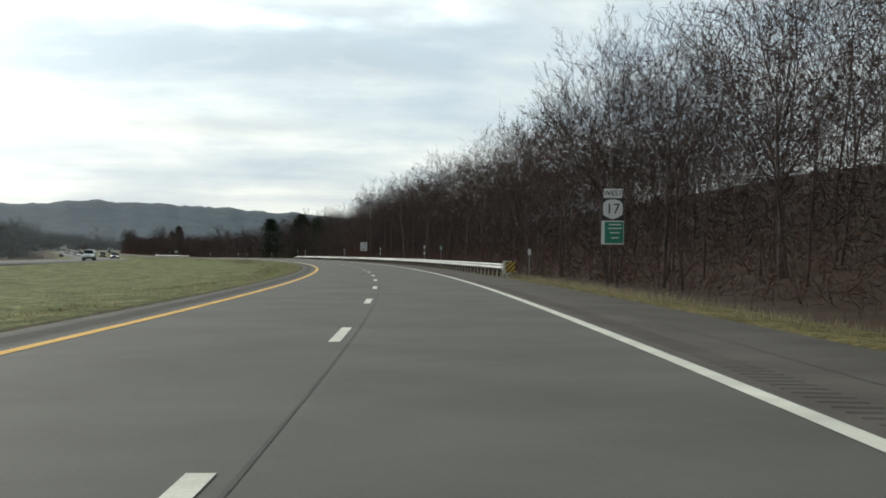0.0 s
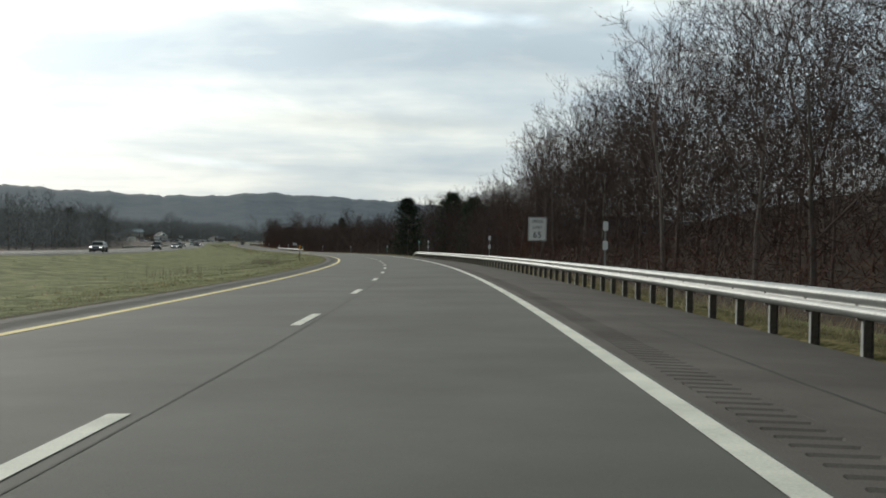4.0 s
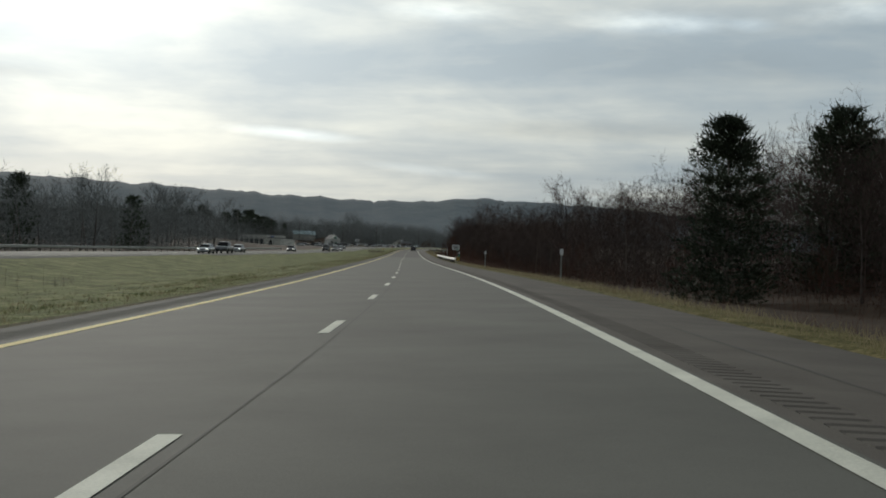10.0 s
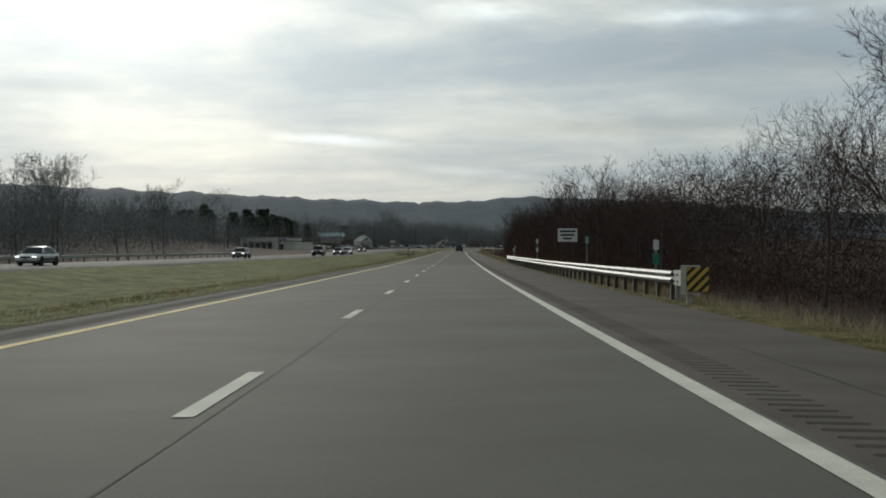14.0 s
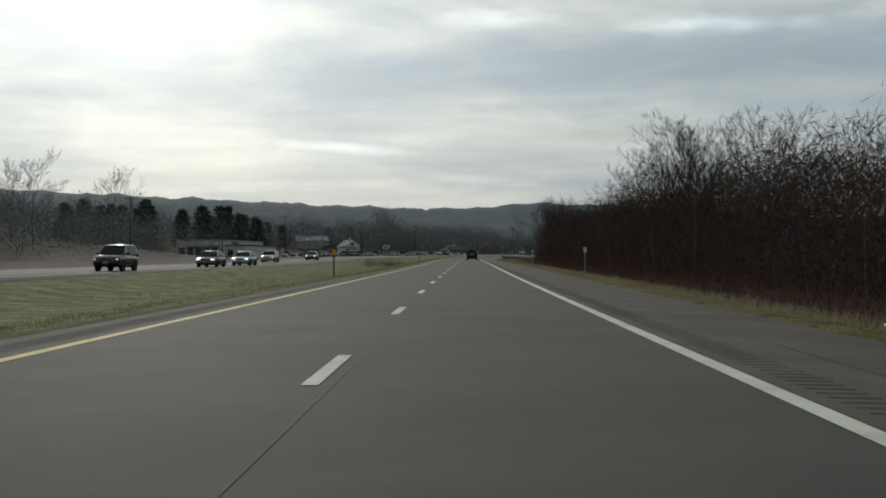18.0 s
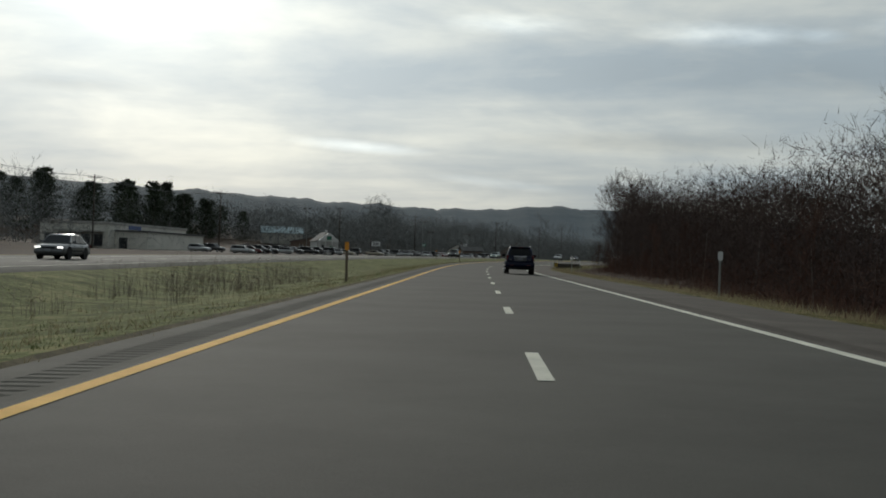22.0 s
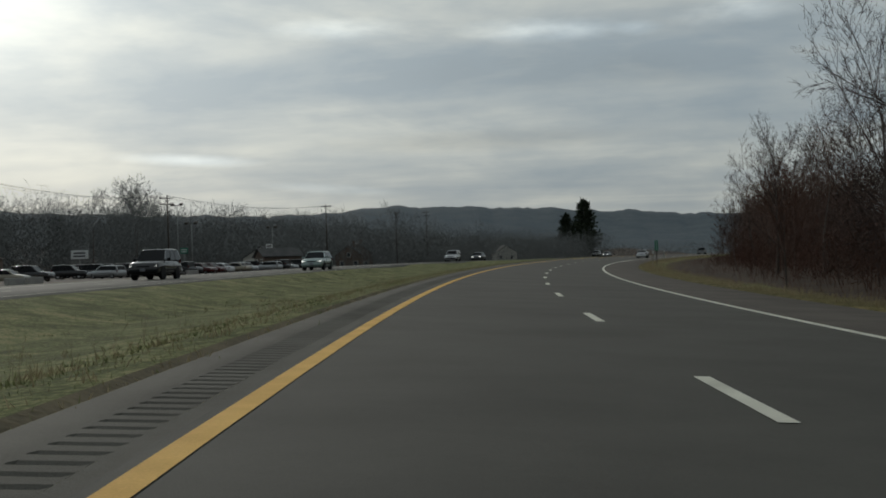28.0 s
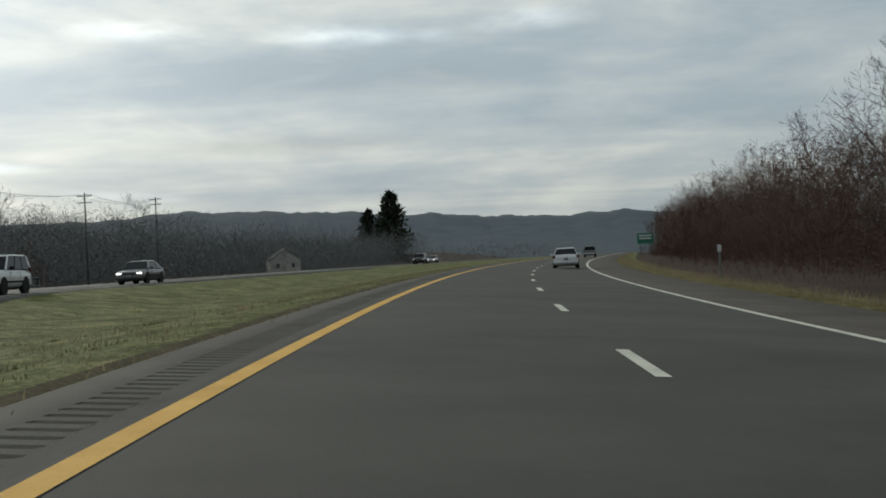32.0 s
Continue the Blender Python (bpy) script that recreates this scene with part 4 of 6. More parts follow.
def grass():
    rng = np.random.default_rng(21)

    def tufts(s, o, h, r, per, spread):
        s, o, h = np.repeat(s, per), np.repeat(o, per), np.repeat(h, per)
        n = len(s)
        b = xyz(s + rng.normal(0, spread, n), o + rng.normal(0, spread, n), rise(s, o) - 0.04)
        d = np.stack([rng.normal(0, .35, n), rng.normal(0, .35, n), rng.uniform(.6, 1.1, n)], -1) * h[:, None]
        return slivers(b, b + d, r, rng)

    n = 52000
    s = rng.uniform(-20, 1130, n)
    o = -4.90 - rng.gamma(1.1, 2.5, n)
    ok = o > opp_near(s) + .4
    scatter(tufts(s[ok], o[ok], rng.uniform(.025, .10, ok.sum()), .007, 3, .20), "median_grass", M["blade"], "short green grass tufts in the median", "grass")
    # tussocks of longer grass
    n = 9000
    s = rng.uniform(-20, 1130, n)
    o = -5.1 - rng.gamma(1.2, 2.4, n)
    ok = o > opp_near(s) + .5
    scatter(tufts(s[ok], o[ok], rng.uniform(.06, .20, ok.sum()), .009, 8, .08), "grass_tussocks", M["straw"], "small tussocks of pale dry grass in the median", "grass")
    # dry grass: a strip beyond each shoulder and loose patches in the median
    n = 34000
    s = rng.uniform(-20, 1200, n)
    pick = rng.random(n)
    o = np.where(pick < .62, 6.95 + rng.gamma(1.5, .9, n), -4.88 - rng.gamma(1.1, .40, n))
    mid = pick > .82
    o = np.where(mid, -6 - rng.gamma(1.4, 2.4, n), o)
    ok = (o > opp_near(s) + .4) & (~mid | (np.sin(s / 5.1) + np.sin(s / 2.3 + o) > .3))
    s, o = s[ok], o[ok]
    scatter(tufts(s, o, np.where(o > 0, rng.uniform(.10, .38, len(s)), rng.uniform(.03, .11, len(s))), .010, 4, .14), "verge_straw", M["straw"], "dry straw-coloured grass along the shoulders", "grass")
    # dark leafy clumps scattered through the median
    n = 8000
    s = rng.uniform(-20, 1130, n)
    o = -5.2 - rng.gamma(1.3, 2.8, n)
    ok = o > opp_near(s) + .6
    scatter(tufts(s[ok], o[ok], rng.uniform(.03, .10, ok.sum()), .014, 11, .13), "leafy_weeds", M["weed"], "low green leafy clumps in the median grass", "weeds")
    n = 3000
    s = np.concatenate([rng.uniform(-20, 1130, 1500), rng.uniform(700, 1060, 1500)])
    o = -5.6 - rng.gamma(1.4, 2.2, n)
    ok = (o > opp_near(s) + .6) & (np.sin(s / 7.3) + np.sin(s / 3.1 + 1) > -.4)
    scatter(saplings(rng, s[ok], o[ok], rng.uniform(.18, .55, ok.sum()), .14, 6, .006), "pale_stalks", M["straw"], "thin pale seed stalks standing in the median grass", "weeds")
    # stands of tall dead weeds in the median
    lots = []
    for s0, s1, o0, o1, k in ((735, 768, -14, -9, 420), (752, 800, -15, -10, 300), (168, 205, -13, -9, 160), (215, 235, -12, -8, 260), (640, 672, -14, -10, 120), (345, 372, -20, -14, 90), (560, 590, -15, -11, 110)):
        c = rng.integers(0, 14, k)
        s, o = rng.uniform(s0, s1, 14)[c] + rng.normal(0, 1.1, k), rng.uniform(o0, o1, 14)[c] + rng.normal(0, .6, k)
        lots.append(saplings(rng, s, o, rng.uniform(.4, 1.4, k) * (1 if s0 > 700 else .6), .06, 7, .008))
    scatter(joined(*lots), "dead_weeds", M["wood"], "tall dead brown weed stalks in the median", "weeds")


grass()


# ================= roadside furniture
M.update(
    sign_white=plain("white_sign_sheet", (.70, .71, .70), .5, wear=.06), sign_green=plain("green_sign_sheet", (.02, .20, .13), .5, wear=.1), sign_black=plain("black_sign_sheet", (.02, .02, .02), .5),
    orange=plain("orange_marker", (.75, .30, .03), .55, wear=.08), hazard_yellow=plain("hazard_yellow", (.62, .40, .05), .5), ink=plain("sign_ink", (.02, .02, .025), .5),
    reflector=plain("white_reflector", (.62, .63, .64), .35, wear=.08), cream=plain("cream_terminal", (.55, .55, .48), .55, wear=.1), creosote=surface("creosoted_pole", (.045, .035, .028), (.11, .09, .072), .9, 1, 25, .3, stretch=(1, 1, .1)),
    wire=plain("wire", (.03, .03, .03), .6), glass_insul=plain("insulator", (.25, .26, .26), .3),
)


def text_mesh(words, height, mat, depth=0.004):
    """Lettering in the built-in font as a mesh, centred, in the x-z plane, read from -y."""
    cu = bpy.data.curves.new("lettering", "FONT")
    cu.body, cu.size, cu.align_x, cu.align_y, cu.extrude = words, height * 1.38, "CENTER", "CENTER", depth
    ob = bpy.data.objects.new("lettering", cu)
    scene.collection.objects.link(ob)
    me = bpy.data.meshes.new_from_object(ob.evaluated_get(bpy.context.evaluated_depsgraph_get()))
    bpy.data.objects.remove(ob)
    bpy.data.curves.remove(cu)
    me.transform(Matrix.Rotation(radians(90), 4, "X"))
    me.materials.clear()
    me.materials.append(mat)
    return me


def plate(name, w, h, z, mat, y=0.0, depth=.012, x=0.0, round_=.05):
    """Upright sheet with rounded corners, facing -y, centred at height z."""
    bm = bmesh.new()
    pts = []
    r = min(round_, w / 3, h / 3)
    for cx, cz, a0 in ((w / 2 - r, h / 2 - r, 0), (-w / 2 + r, h / 2 - r, 90), (-w / 2 + r, -h / 2 + r, 180), (w / 2 - r, -h / 2 + r, 270)):
        for k in range(4):
            a = radians(a0 + k * 30)
            pts.append((x + cx + r * math.cos(a), z + cz + r * math.sin(a)))
    lo = [bm.verts.new((px_, y - depth / 2, pz_)) for px_, pz_ in pts]
    hi = [bm.verts.new((px_, y + depth / 2, pz_)) for px_, pz_ in pts]
    bm.faces.new(lo)
    bm.faces.new(hi[::-1])
    n = len(pts)
    for i in range(n):
        bm.faces.new((lo[(i + 1) % n], lo[i], hi[i], hi[(i + 1) % n]))
    bmesh.ops.recalc_face_normals(bm, faces=bm.faces)
    return bm_mesh(name, bm, mat)


def channel_post(name, z0, z1, mat, x=0.0, y=.03, w=.07):
    """U-channel steel post."""
    bm = bmesh.new()
    prof = [(-w / 2 - .012, .0), (-w / 2, .0), (-w / 2 + .01, .035), (w / 2 - .01, .035), (w / 2, .0), (w / 2 + .012, .0), (w / 2 + .012, .006), (w / 2 + .004, .006), (w / 2 - .005, .042), (-w / 2 + .005, .042), (-w / 2 - .004, .006), (-w / 2 - .012, .006)]
    lo = [bm.verts.new((x + a, y + b, z0)) for a, b in prof]
    hi = [bm.verts.new((x + a, y + b, z1)) for a, b in prof]
    n = len(prof)
    for i in range(n):
        bm.faces.new((lo[i], lo[(i + 1) % n], hi[(i + 1) % n], hi[i]))
    bm.faces.new(hi)
    bmesh.ops.recalc_face_normals(bm, faces=bm.faces)
    return bm_mesh(name, bm, mat)


def delineator(double=False, green=False):
    h = 2.15 if double else 1.58
    ob = thing("delineator", Matrix(), ("tall grey delineator post with two white reflector plates" if double else
               "grey delineator post with a white plate" + (" and green panel" if green else " on grassy verge")), "road marker", "delineators along the shoulder")
    part("post", channel_post("post", -.3, h, M["galv"], w=.05), ob)
    part("reflector", plate("reflector", .17, .31, h - .16, M["reflector"]), ob, "white reflector plate")
    if double:
        part("reflector", plate("reflector", .17, .31, h - .80, M["reflector"]), ob, "white reflector plate")
    if green:
        part("panel", plate("panel", .20, .36, h - .58, M["sign_green"]), ob, "small green panel")
    return ob


one, two, grn = delineator(), delineator(True), delineator(False, True)
one.matrix_world, two.matrix_world, grn.matrix_world = stand(45.6, 8.2), stand(106.5, 7.7), stand(313.5, 7.8)
for s_, o_ in ((368.5, 8), (420.2, 7.7), (585, 8.6), (638, 7.7), (692, 7.7), (748, 7.7), (822, 7.9), (921, 9.4), (1088, 8.1)):
    copy_thing(one, stand(s_, o_, random.uniform(-6, 6)))
copy_thing(one, stand(1033.8, 8.1) @ Matrix.Rotation(radians(4), 4, "Y"))
for s_, o_ in ((154.4, 7.7), (202.7, 7.7), (261.3, 7.7), (530, 7.8), (902.2, 8.9)):
    copy_thing(two, stand(s_, o_, random.uniform(-5, 5)))
copy_thing(grn, stand(476.4, 7.8))


def mile_marker(s, o, digits):
    ob = thing("mile_marker", stand(s, o), "green mile marker on a steel post beside the woods", "road sign", "mile markers")
    part("post", channel_post("post", -.3, 2.6, M["dark_steel"], w=.06), ob)
    part("panel", plate("panel", .36, 1.12, 2.18, M["sign_green"]), ob, "green panel with white digits")
    part("bar", plate("bar", .18, .06, 2.66, M["sign_white"], y=-.009, depth=.004), ob)
    for k, dgt in enumerate(digits):
        me = text_mesh(dgt, .24, M["sign_white"])
        me.transform(Matrix.Translation((0, -.010, 2.45 - .31 * k)))
        part("digit", me, ob, "white digit")


mile_marker(1038.5, 8.55, "232")


def small_green_sign(s, o, h):
    ob = thing("reference_marker", stand(s, o), "small green reference marker on a thin steel post", "road sign", "reference markers")
    part("post", channel_post("post", -.3, h, M["galv"], w=.05), ob)
    part("panel", plate("panel", .24, .42, h - .2, M["sign_green"]), ob, "green panel")
    for k in range(3):
        part("bar", plate("bar", .14, .05, h - .08 - .12 * k, M["sign_white"], y=-.009, depth=.004), ob)


for s_, o_, h_ in ((98.0, 8.4, 2.1), (273.9, 7.9, 2.2), (503, 8.6, 2.15), (594, 9.2, 2.0)):
    small_green_sign(s_, o_, h_)


def route_sign():
    ob = thing("route_sign", stand(36.6, 10.75, 0, .33), "route marker with white shield and green plate before the woods", "road sign")
    for x in (-.22, .22):
        part("post", channel_post("post", -.3, 4.3, M["dark_steel"], x=x, w=.06), ob)
    a = part("direction_plate", plate("direction_plate", .86, .42, 4.14, M["sign_white"]), ob, "white direction plate")
    me = text_mesh("WEST", .24, M["ink"])
    me.transform(Matrix.Translation((0, -.012, 4.14)))
    part("lettering", me, a)
    b = part("route_plate", plate("route_plate", .98, 1.0, 3.42, M["sign_black"]), ob, "black square plate")
    bm = bmesh.new()
    out = [(-.30, .40), (-.12, .44), (0, .46), (.12, .44), (.30, .40), (.44, .26), (.46, 0), (.43, -.26), (.22, -.38), (0, -.46), (-.22, -.38), (-.43, -.26), (-.46, 0), (-.44, .26)]
    lo = [bm.verts.new((x, -.014, 3.42 + z)) for x, z in out]
    hi = [bm.verts.new((x, -.007, 3.42 + z)) for x, z in out]
    bm.faces.new(lo)
    for i in range(len(out)):
        bm.faces.new((lo[(i + 1) % len(out)], lo[i], hi[i], hi[(i + 1) % len(out)]))
    bmesh.ops.recalc_face_normals(bm, faces=bm.faces)
    part("shield", bm_mesh("shield", bm, M["sign_white"]), b, "white route shield")
    me = text_mesh("17", .48, M["ink"])
    me.transform(Matrix.Translation((0, -.020, 3.42)))
    part("lettering", me, b)
    c = part("green_plate", plate("green_plate", 1.02, 1.08, 2.36, M["sign_white"]), ob, "green plate with a pale edge and map shape")
    part("field", plate("field", .86, .98, 2.36, M["sign_green"], y=-.009, depth=.006, x=.06), c)
    for z, w in ((2.72, .55), (2.55, .62), (2.35, .42), (2.12, .36)):
        part("bar", plate("bar", w, .05, z, M["sign_white"], y=-.015, depth=.004, x=.10), c)


route_sign()


def speed_sign():
    ob = thing("speed_limit_sign", stand(193.2, 9.9, 0, .42), "white rectangular speed limit sign behind the guardrail", "road sign")
    for x in (-.3, .3):
        part("post", channel_post("post", -.3, 3.15, M["dark_steel"], x=x, w=.06), ob)
    p = part("panel", plate("panel", 1.20, 1.55, 2.45, M["sign_white"]), ob, "white panel with black border")
    for w, h, x, z in ((1.12, .025, 0, 3.19), (1.12, .025, 0, 1.71), (.025, 1.46, -.555, 2.45), (.025, 1.46, .555, 2.45)):
        part("border", plate("border", w, h, z, M["ink"], y=-.008, depth=.003, x=x, round_=.01), p)
    for words, h, z in (("SPEED", .20, 2.93), ("LIMIT", .20, 2.55), ("65", .42, 2.05)):
        me = text_mesh(words, h, M["ink"])
        me.transform(Matrix.Translation((0, -.012, z)))
        part("lettering", me, p)


speed_sign()


def notice_sign(s, o, w, h, top, rows, field, label):
    ob = thing("notice_sign", stand(s, o), label, "road sign")
    for x in (-w * .3, w * .3):
        part("post", channel_post("post", -.3, top - .03, M["dark_steel"], x=x, w=.06 if w < 2 else .12), ob)
    p = part("panel", plate("panel", w, h, top - h / 2, field), ob)
    ink = M["ink"] if field is M["sign_white"] else M["sign_white"]
    for k in range(rows):
        part("bar", plate("bar", w * (.8, .72, .45)[k % 3], h * .14, top - h * (.22 + .27 * k), ink, y=-.009, depth=.004), p)


notice_sign(517.4, 8.9, 1.25, .84, 2.86, 3, M["sign_white"], "white notice sign with three dark lines behind the guardrail")
notice_sign(1310, 11.5, 3.6, 2.3, 5.0, 2, M["sign_green"], "large green guide sign on two posts before the woods")


def median_marker(s, o):
    ob = thing("median_marker", stand(s, o) @ Matrix.Rotation(radians(random.uniform(-2.5, 0.5)), 4, "Y"), "grey timber post with an orange plate in the median grass", "road marker", "orange median markers")
    part("post", box("post", (.10, .06, 1.75), (0, .04, .62), M["wood"], .008), ob)
    part("plate", plate("plate", .17, .33, 1.42, M["orange"]), ob, "orange reflector plate")


for s_, o_ in ((754.3, -5.85), (872.6, -5.85), (640.1, -6.1), (238, -7.5), (922, -16.2)):
    median_marker(s_, o_)

# ---- guardrails
BEAM = [(0.0, .705), (.035, .69), (.075, .645), (.075, .615), (.02, .575), (.0, .555), (.02, .535), (.075, .495), (.075, .465), (.035, .42), (0.0, .40)]


def post_mesh():
    """Steel I-section post with its offset block."""
    bm = bmesh.new()
    for sx, sy, sz, cx, cy, cz in ((.012, .08, 1.0, 0, 0, .19), (.010, .08, 1.0, .11, 0, .19), (.11, .008, 1.0, .055, 0, .19), (.07, .08, .34, -.04, 0, .55)):
        g = bmesh.ops.create_cube(bm, size=1.0)["verts"]
        bmesh.ops.scale(bm, vec=(sx, sy, sz), verts=g)
        bmesh.ops.translate(bm, vec=(cx, cy, cz), verts=g)
    # web, back flange and block coloured darker for their shade and weathering
    me = bm_mesh("post", bm, [M["galv"], M["dark_steel"]])
    for i, p in enumerate(me.polygons):
        p.material_index = 0 if i < 6 else 1
    return me


POST = post_mesh()


def beam_strip(s0, s1, off, side, drop=None):
    st = np.linspace(s0, s1, 5)
    cols = []
    for d, z in BEAM:
        o = off(st) - side * d
        zz = z - (drop(st) if drop else 0)
        cols.append(xyz(st, o, rise(st, off(st)) + zz))
    v = np.stack(cols, 1)
    n, k = v.shape[:2]
    i = (np.arange(n - 1)[:, None] * k + np.arange(k - 1)[None]).ravel()
    f = np.stack([i, i + 1, i + 1 + k, i + k], -1)
    inner = v + (np.array(xyz(s0, 1.0)) - np.array(xyz(s0, 0.0)))[None, None] * 0.006 * side
    vv = np.concatenate([v.reshape(-1, 3), inner.reshape(-1, 3)])
    ff = np.concatenate([f, f[:, ::-1] + n * k])
    return mesh("beam", vv, ff, M["galv"], True)


def guardrail(s0, s1, off, side, label, terminal=True, curl=True, gap=1.9):
    """W-beam rail on posts; side +1 stands right of the traffic."""
    ob = tagged(new("guardrail"), label, "guardrail", "guardrails")
    a = s0
    while a < s1 - .5:
        b = min(a + 7.62, s1)
        drop = (lambda st: .62 * np.clip((st - (s1 - 7)) / 7, 0, 1) ** 2) if curl and b > s1 - 8 else None
        part("beam", beam_strip(a, b, off, side, drop), ob)
        a = b
    s = s0 + .6
    while s < s1 - (5 if curl else 0):
        o = float(off(s))
        p = new("post", POST)
        p.parent = ob
        p.matrix_basis = Matrix.Translation(on_ground(s, o)) @ Matrix.Rotation(heading(s) + (0 if side > 0 else math.pi), 4, "Z") @ Matrix.Translation((.06, 0, 0))
        s += gap
    return ob


def terminal(s, o):
    """Impact head of a rail end with its striped hazard board."""
    ob = thing("rail_terminal", stand(s, o), "cream steel rail terminal with a black and yellow striped board", "guardrail end", "rail terminals")
    bm = bmesh.new()
    rings = []
    for y, w, z0, z1 in ((1.9, .10, .38, .72), (.85, .10, .36, .74), (.75, .12, .34, .76), (.10, .40, .20, .86), (0, .44, .20, .86)):
        rings.append([bm.verts.new((x, y, z)) for x, z in ((-w / 2, z0), (w / 2, z0), (w / 2, z1), (-w / 2, z1))])
    for r0, r1 in zip(rings, rings[1:]):
        for i in range(4):
            bm.faces.new((r0[i], r0[(i + 1) % 4], r1[(i + 1) % 4], r1[i]))
    bm.faces.new(rings[-1])
    bm.faces.new(rings[0][::-1])
    bmesh.ops.recalc_face_normals(bm, faces=bm.faces)
    part("impact_head", bm_mesh("impact_head", bm, M["cream"]), ob, "cream painted steel head")
    for y in (1.3, 1.75):
        part("slot", box("slot", (.006, .22, .05), (-.056, y, .62), M["dark_steel"]), ob)
        part("slot", box("slot", (.006, .22, .05), (-.056, y, .46), M["dark_steel"]), ob)
    part("leg", box("leg", (.12, .10, .62), (0, .15, .05), M["cream"], .01), ob)
    part("leg", box("leg", (.12, .10, .70), (0, 1.5, .05), M["galv"], .01), ob)
    board = part("hazard_board", box("hazard_board", (.50, .02, .56), (.16, -.02, .54), M["sign_black"], .006), ob, "black board with diagonal yellow stripes")
    for k in range(5):
        bm = bmesh.new()
        x0 = -.09 + .22 * k - .54
        pts = [(x0, .27), (x0 + .11, .27), (x0 + .11 + .54, .81), (x0 + .54, .81)]
        cl = []
        for i in range(4):
            p, q = Vector(pts[i]), Vector(pts[(i + 1) % 4])
            cl.append((p, q))
        poly = [Vector(p) for p in pts]
        for lim, sg in ((-.085, 1), (.405, -1)):
            outp = []
            for i in range(len(poly)):
                p, q = poly[i], poly[(i + 1) % len(poly)]
                ip, iq = sg * (p.x - lim) >= 0, sg * (q.x - lim) >= 0
                if ip:
                    outp.append(p)
                if ip != iq:
                    u = (lim - p.x) / (q.x - p.x)
                    outp.append(p + (q - p) * u)
            poly = outp
        if len(poly) < 3:
            bm.free()
            continue
        lo = [bm.verts.new((v.x, -.036, v.y)) for v in poly]
        hi = [bm.verts.new((v.x, -.031, v.y)) for v in poly]
        bm.faces.new(lo)
        for i in range(len(lo)):
            bm.faces.new((lo[(i + 1) % len(lo)], lo[i], hi[i], hi[(i + 1) % len(lo)]))
        bmesh.ops.recalc_face_normals(bm, faces=bm.faces)
        part("stripe", bm_mesh("stripe", bm, M["hazard_yellow"]), board, "yellow stripe")
    return ob


guardrail(45.2, 277, lambda s: np.interp(s, [42, 60, 250, 277], [6.75, 6.62, 6.62, 7.4]), 1, "galvanised steel W-beam guardrail along the shoulder and woods")
terminal(43.3, 6.75)
guardrail(469.4, 593, lambda s: np.interp(s, [466, 480, 560, 593], [7.1, 6.9, 6.8, 8.4]), 1, "galvanised steel W-beam guardrail before the reddish brush")
terminal(467.5, 7.1)
guardrail(872, 934, lambda s: np.interp(s, [868, 884, 912, 944], [7.2, 7.6, 8.4, 9.3]), 1, "galvanised steel W-beam guardrail on the outside of the bend")
terminal(870.1, 7.2)
guardrail(430, 640, lambda s: opp_near(s) - 13.2, -1, "grey guardrail beyond the opposite carriageway", curl=False, gap=3.8)


# ---- utility poles and wires
def utility_pole(s, o, h, arms=1, turn=8.0):
    ob = thing("utility_pole", stand(s, o, turn), "tall brown wooden utility pole with crossarms and wires", "utility pole", "utility poles")
    part("pole", rod("pole", (0, 0, -.5), (0, 0, h), .17, .10, M["creosote"], 10), ob)
    for k in range(arms):
        z = h - .55 - 1.1 * k
        a = part("crossarm", box("crossarm", (2.5, .10, .12), (0, -.14, z), M["creosote"], .01), ob)
        for x in (-1.1, -.5, .5, 1.1):
            part("insulator", rod("insulator", (x, -.14, z + .06), (x, -.14, z + .24), .05, .035, M["glass_insul"], 6), a)
    part("brace", rod("brace", (.6, -.1, h - .6), (0, -.1, h - 1.25), .02, .02, M["creosote"], 5), ob)
    part("brace", rod("brace", (-.6, -.1, h - .6), (0, -.1, h - 1.25), .02, .02, M["creosote"], 5), ob)
    return ob


POLES = [(846, -77, 13.2), (910.6, -76, 13.2), (975, -80, 14.0), (1040.6, -77, 13.6), (1103.7, -80, 14.2), (1165.5, -75, 15.0), (1225, -80, 15.5), (1279, -90, 17.5)]
for i, (s_, o_, h_) in enumerate(POLES):
    utility_pole(s_, o_, h_, 2 if i in (4, 6, 7) else 1)
for x in (-1.1, .5, 1.1):
    wire = tagged(new("overhead_wire"), "black overhead wire sagging between wooden poles", "wire", "overhead wires")
    for (s0, o0, h0), (s1, o1, h1) in zip(POLES, POLES[1:]):
        a = (stand(s0, o0, 8) @ Matrix.Translation((x, -.14, h0 - .3))).translation
        b = (stand(s1, o1, 8) @ Matrix.Translation((x, -.14, h1 - .3))).translation
        u = np.linspace(0, 1, 9)[:, None]
        p = np.array(a)[None] * (1 - u) + np.array(b)[None] * u
        p[:, 2] -= (1.3 * 4 * u * (1 - u))[:, 0]
        ring = np.array([(0, 0, .022), (.019, 0, -.011), (-.019, 0, -.011)])
        v = (p[:, None] + ring[None]).reshape(-1, 3)
        f = [(3 * j + m, 3 * j + (m + 1) % 3, 3 * j + 3 + (m + 1) % 3, 3 * j + 3 + m) for j in range(8) for m in range(3)]
        part("span", mesh("span", v, np.array(f), M["wire"]), wire)


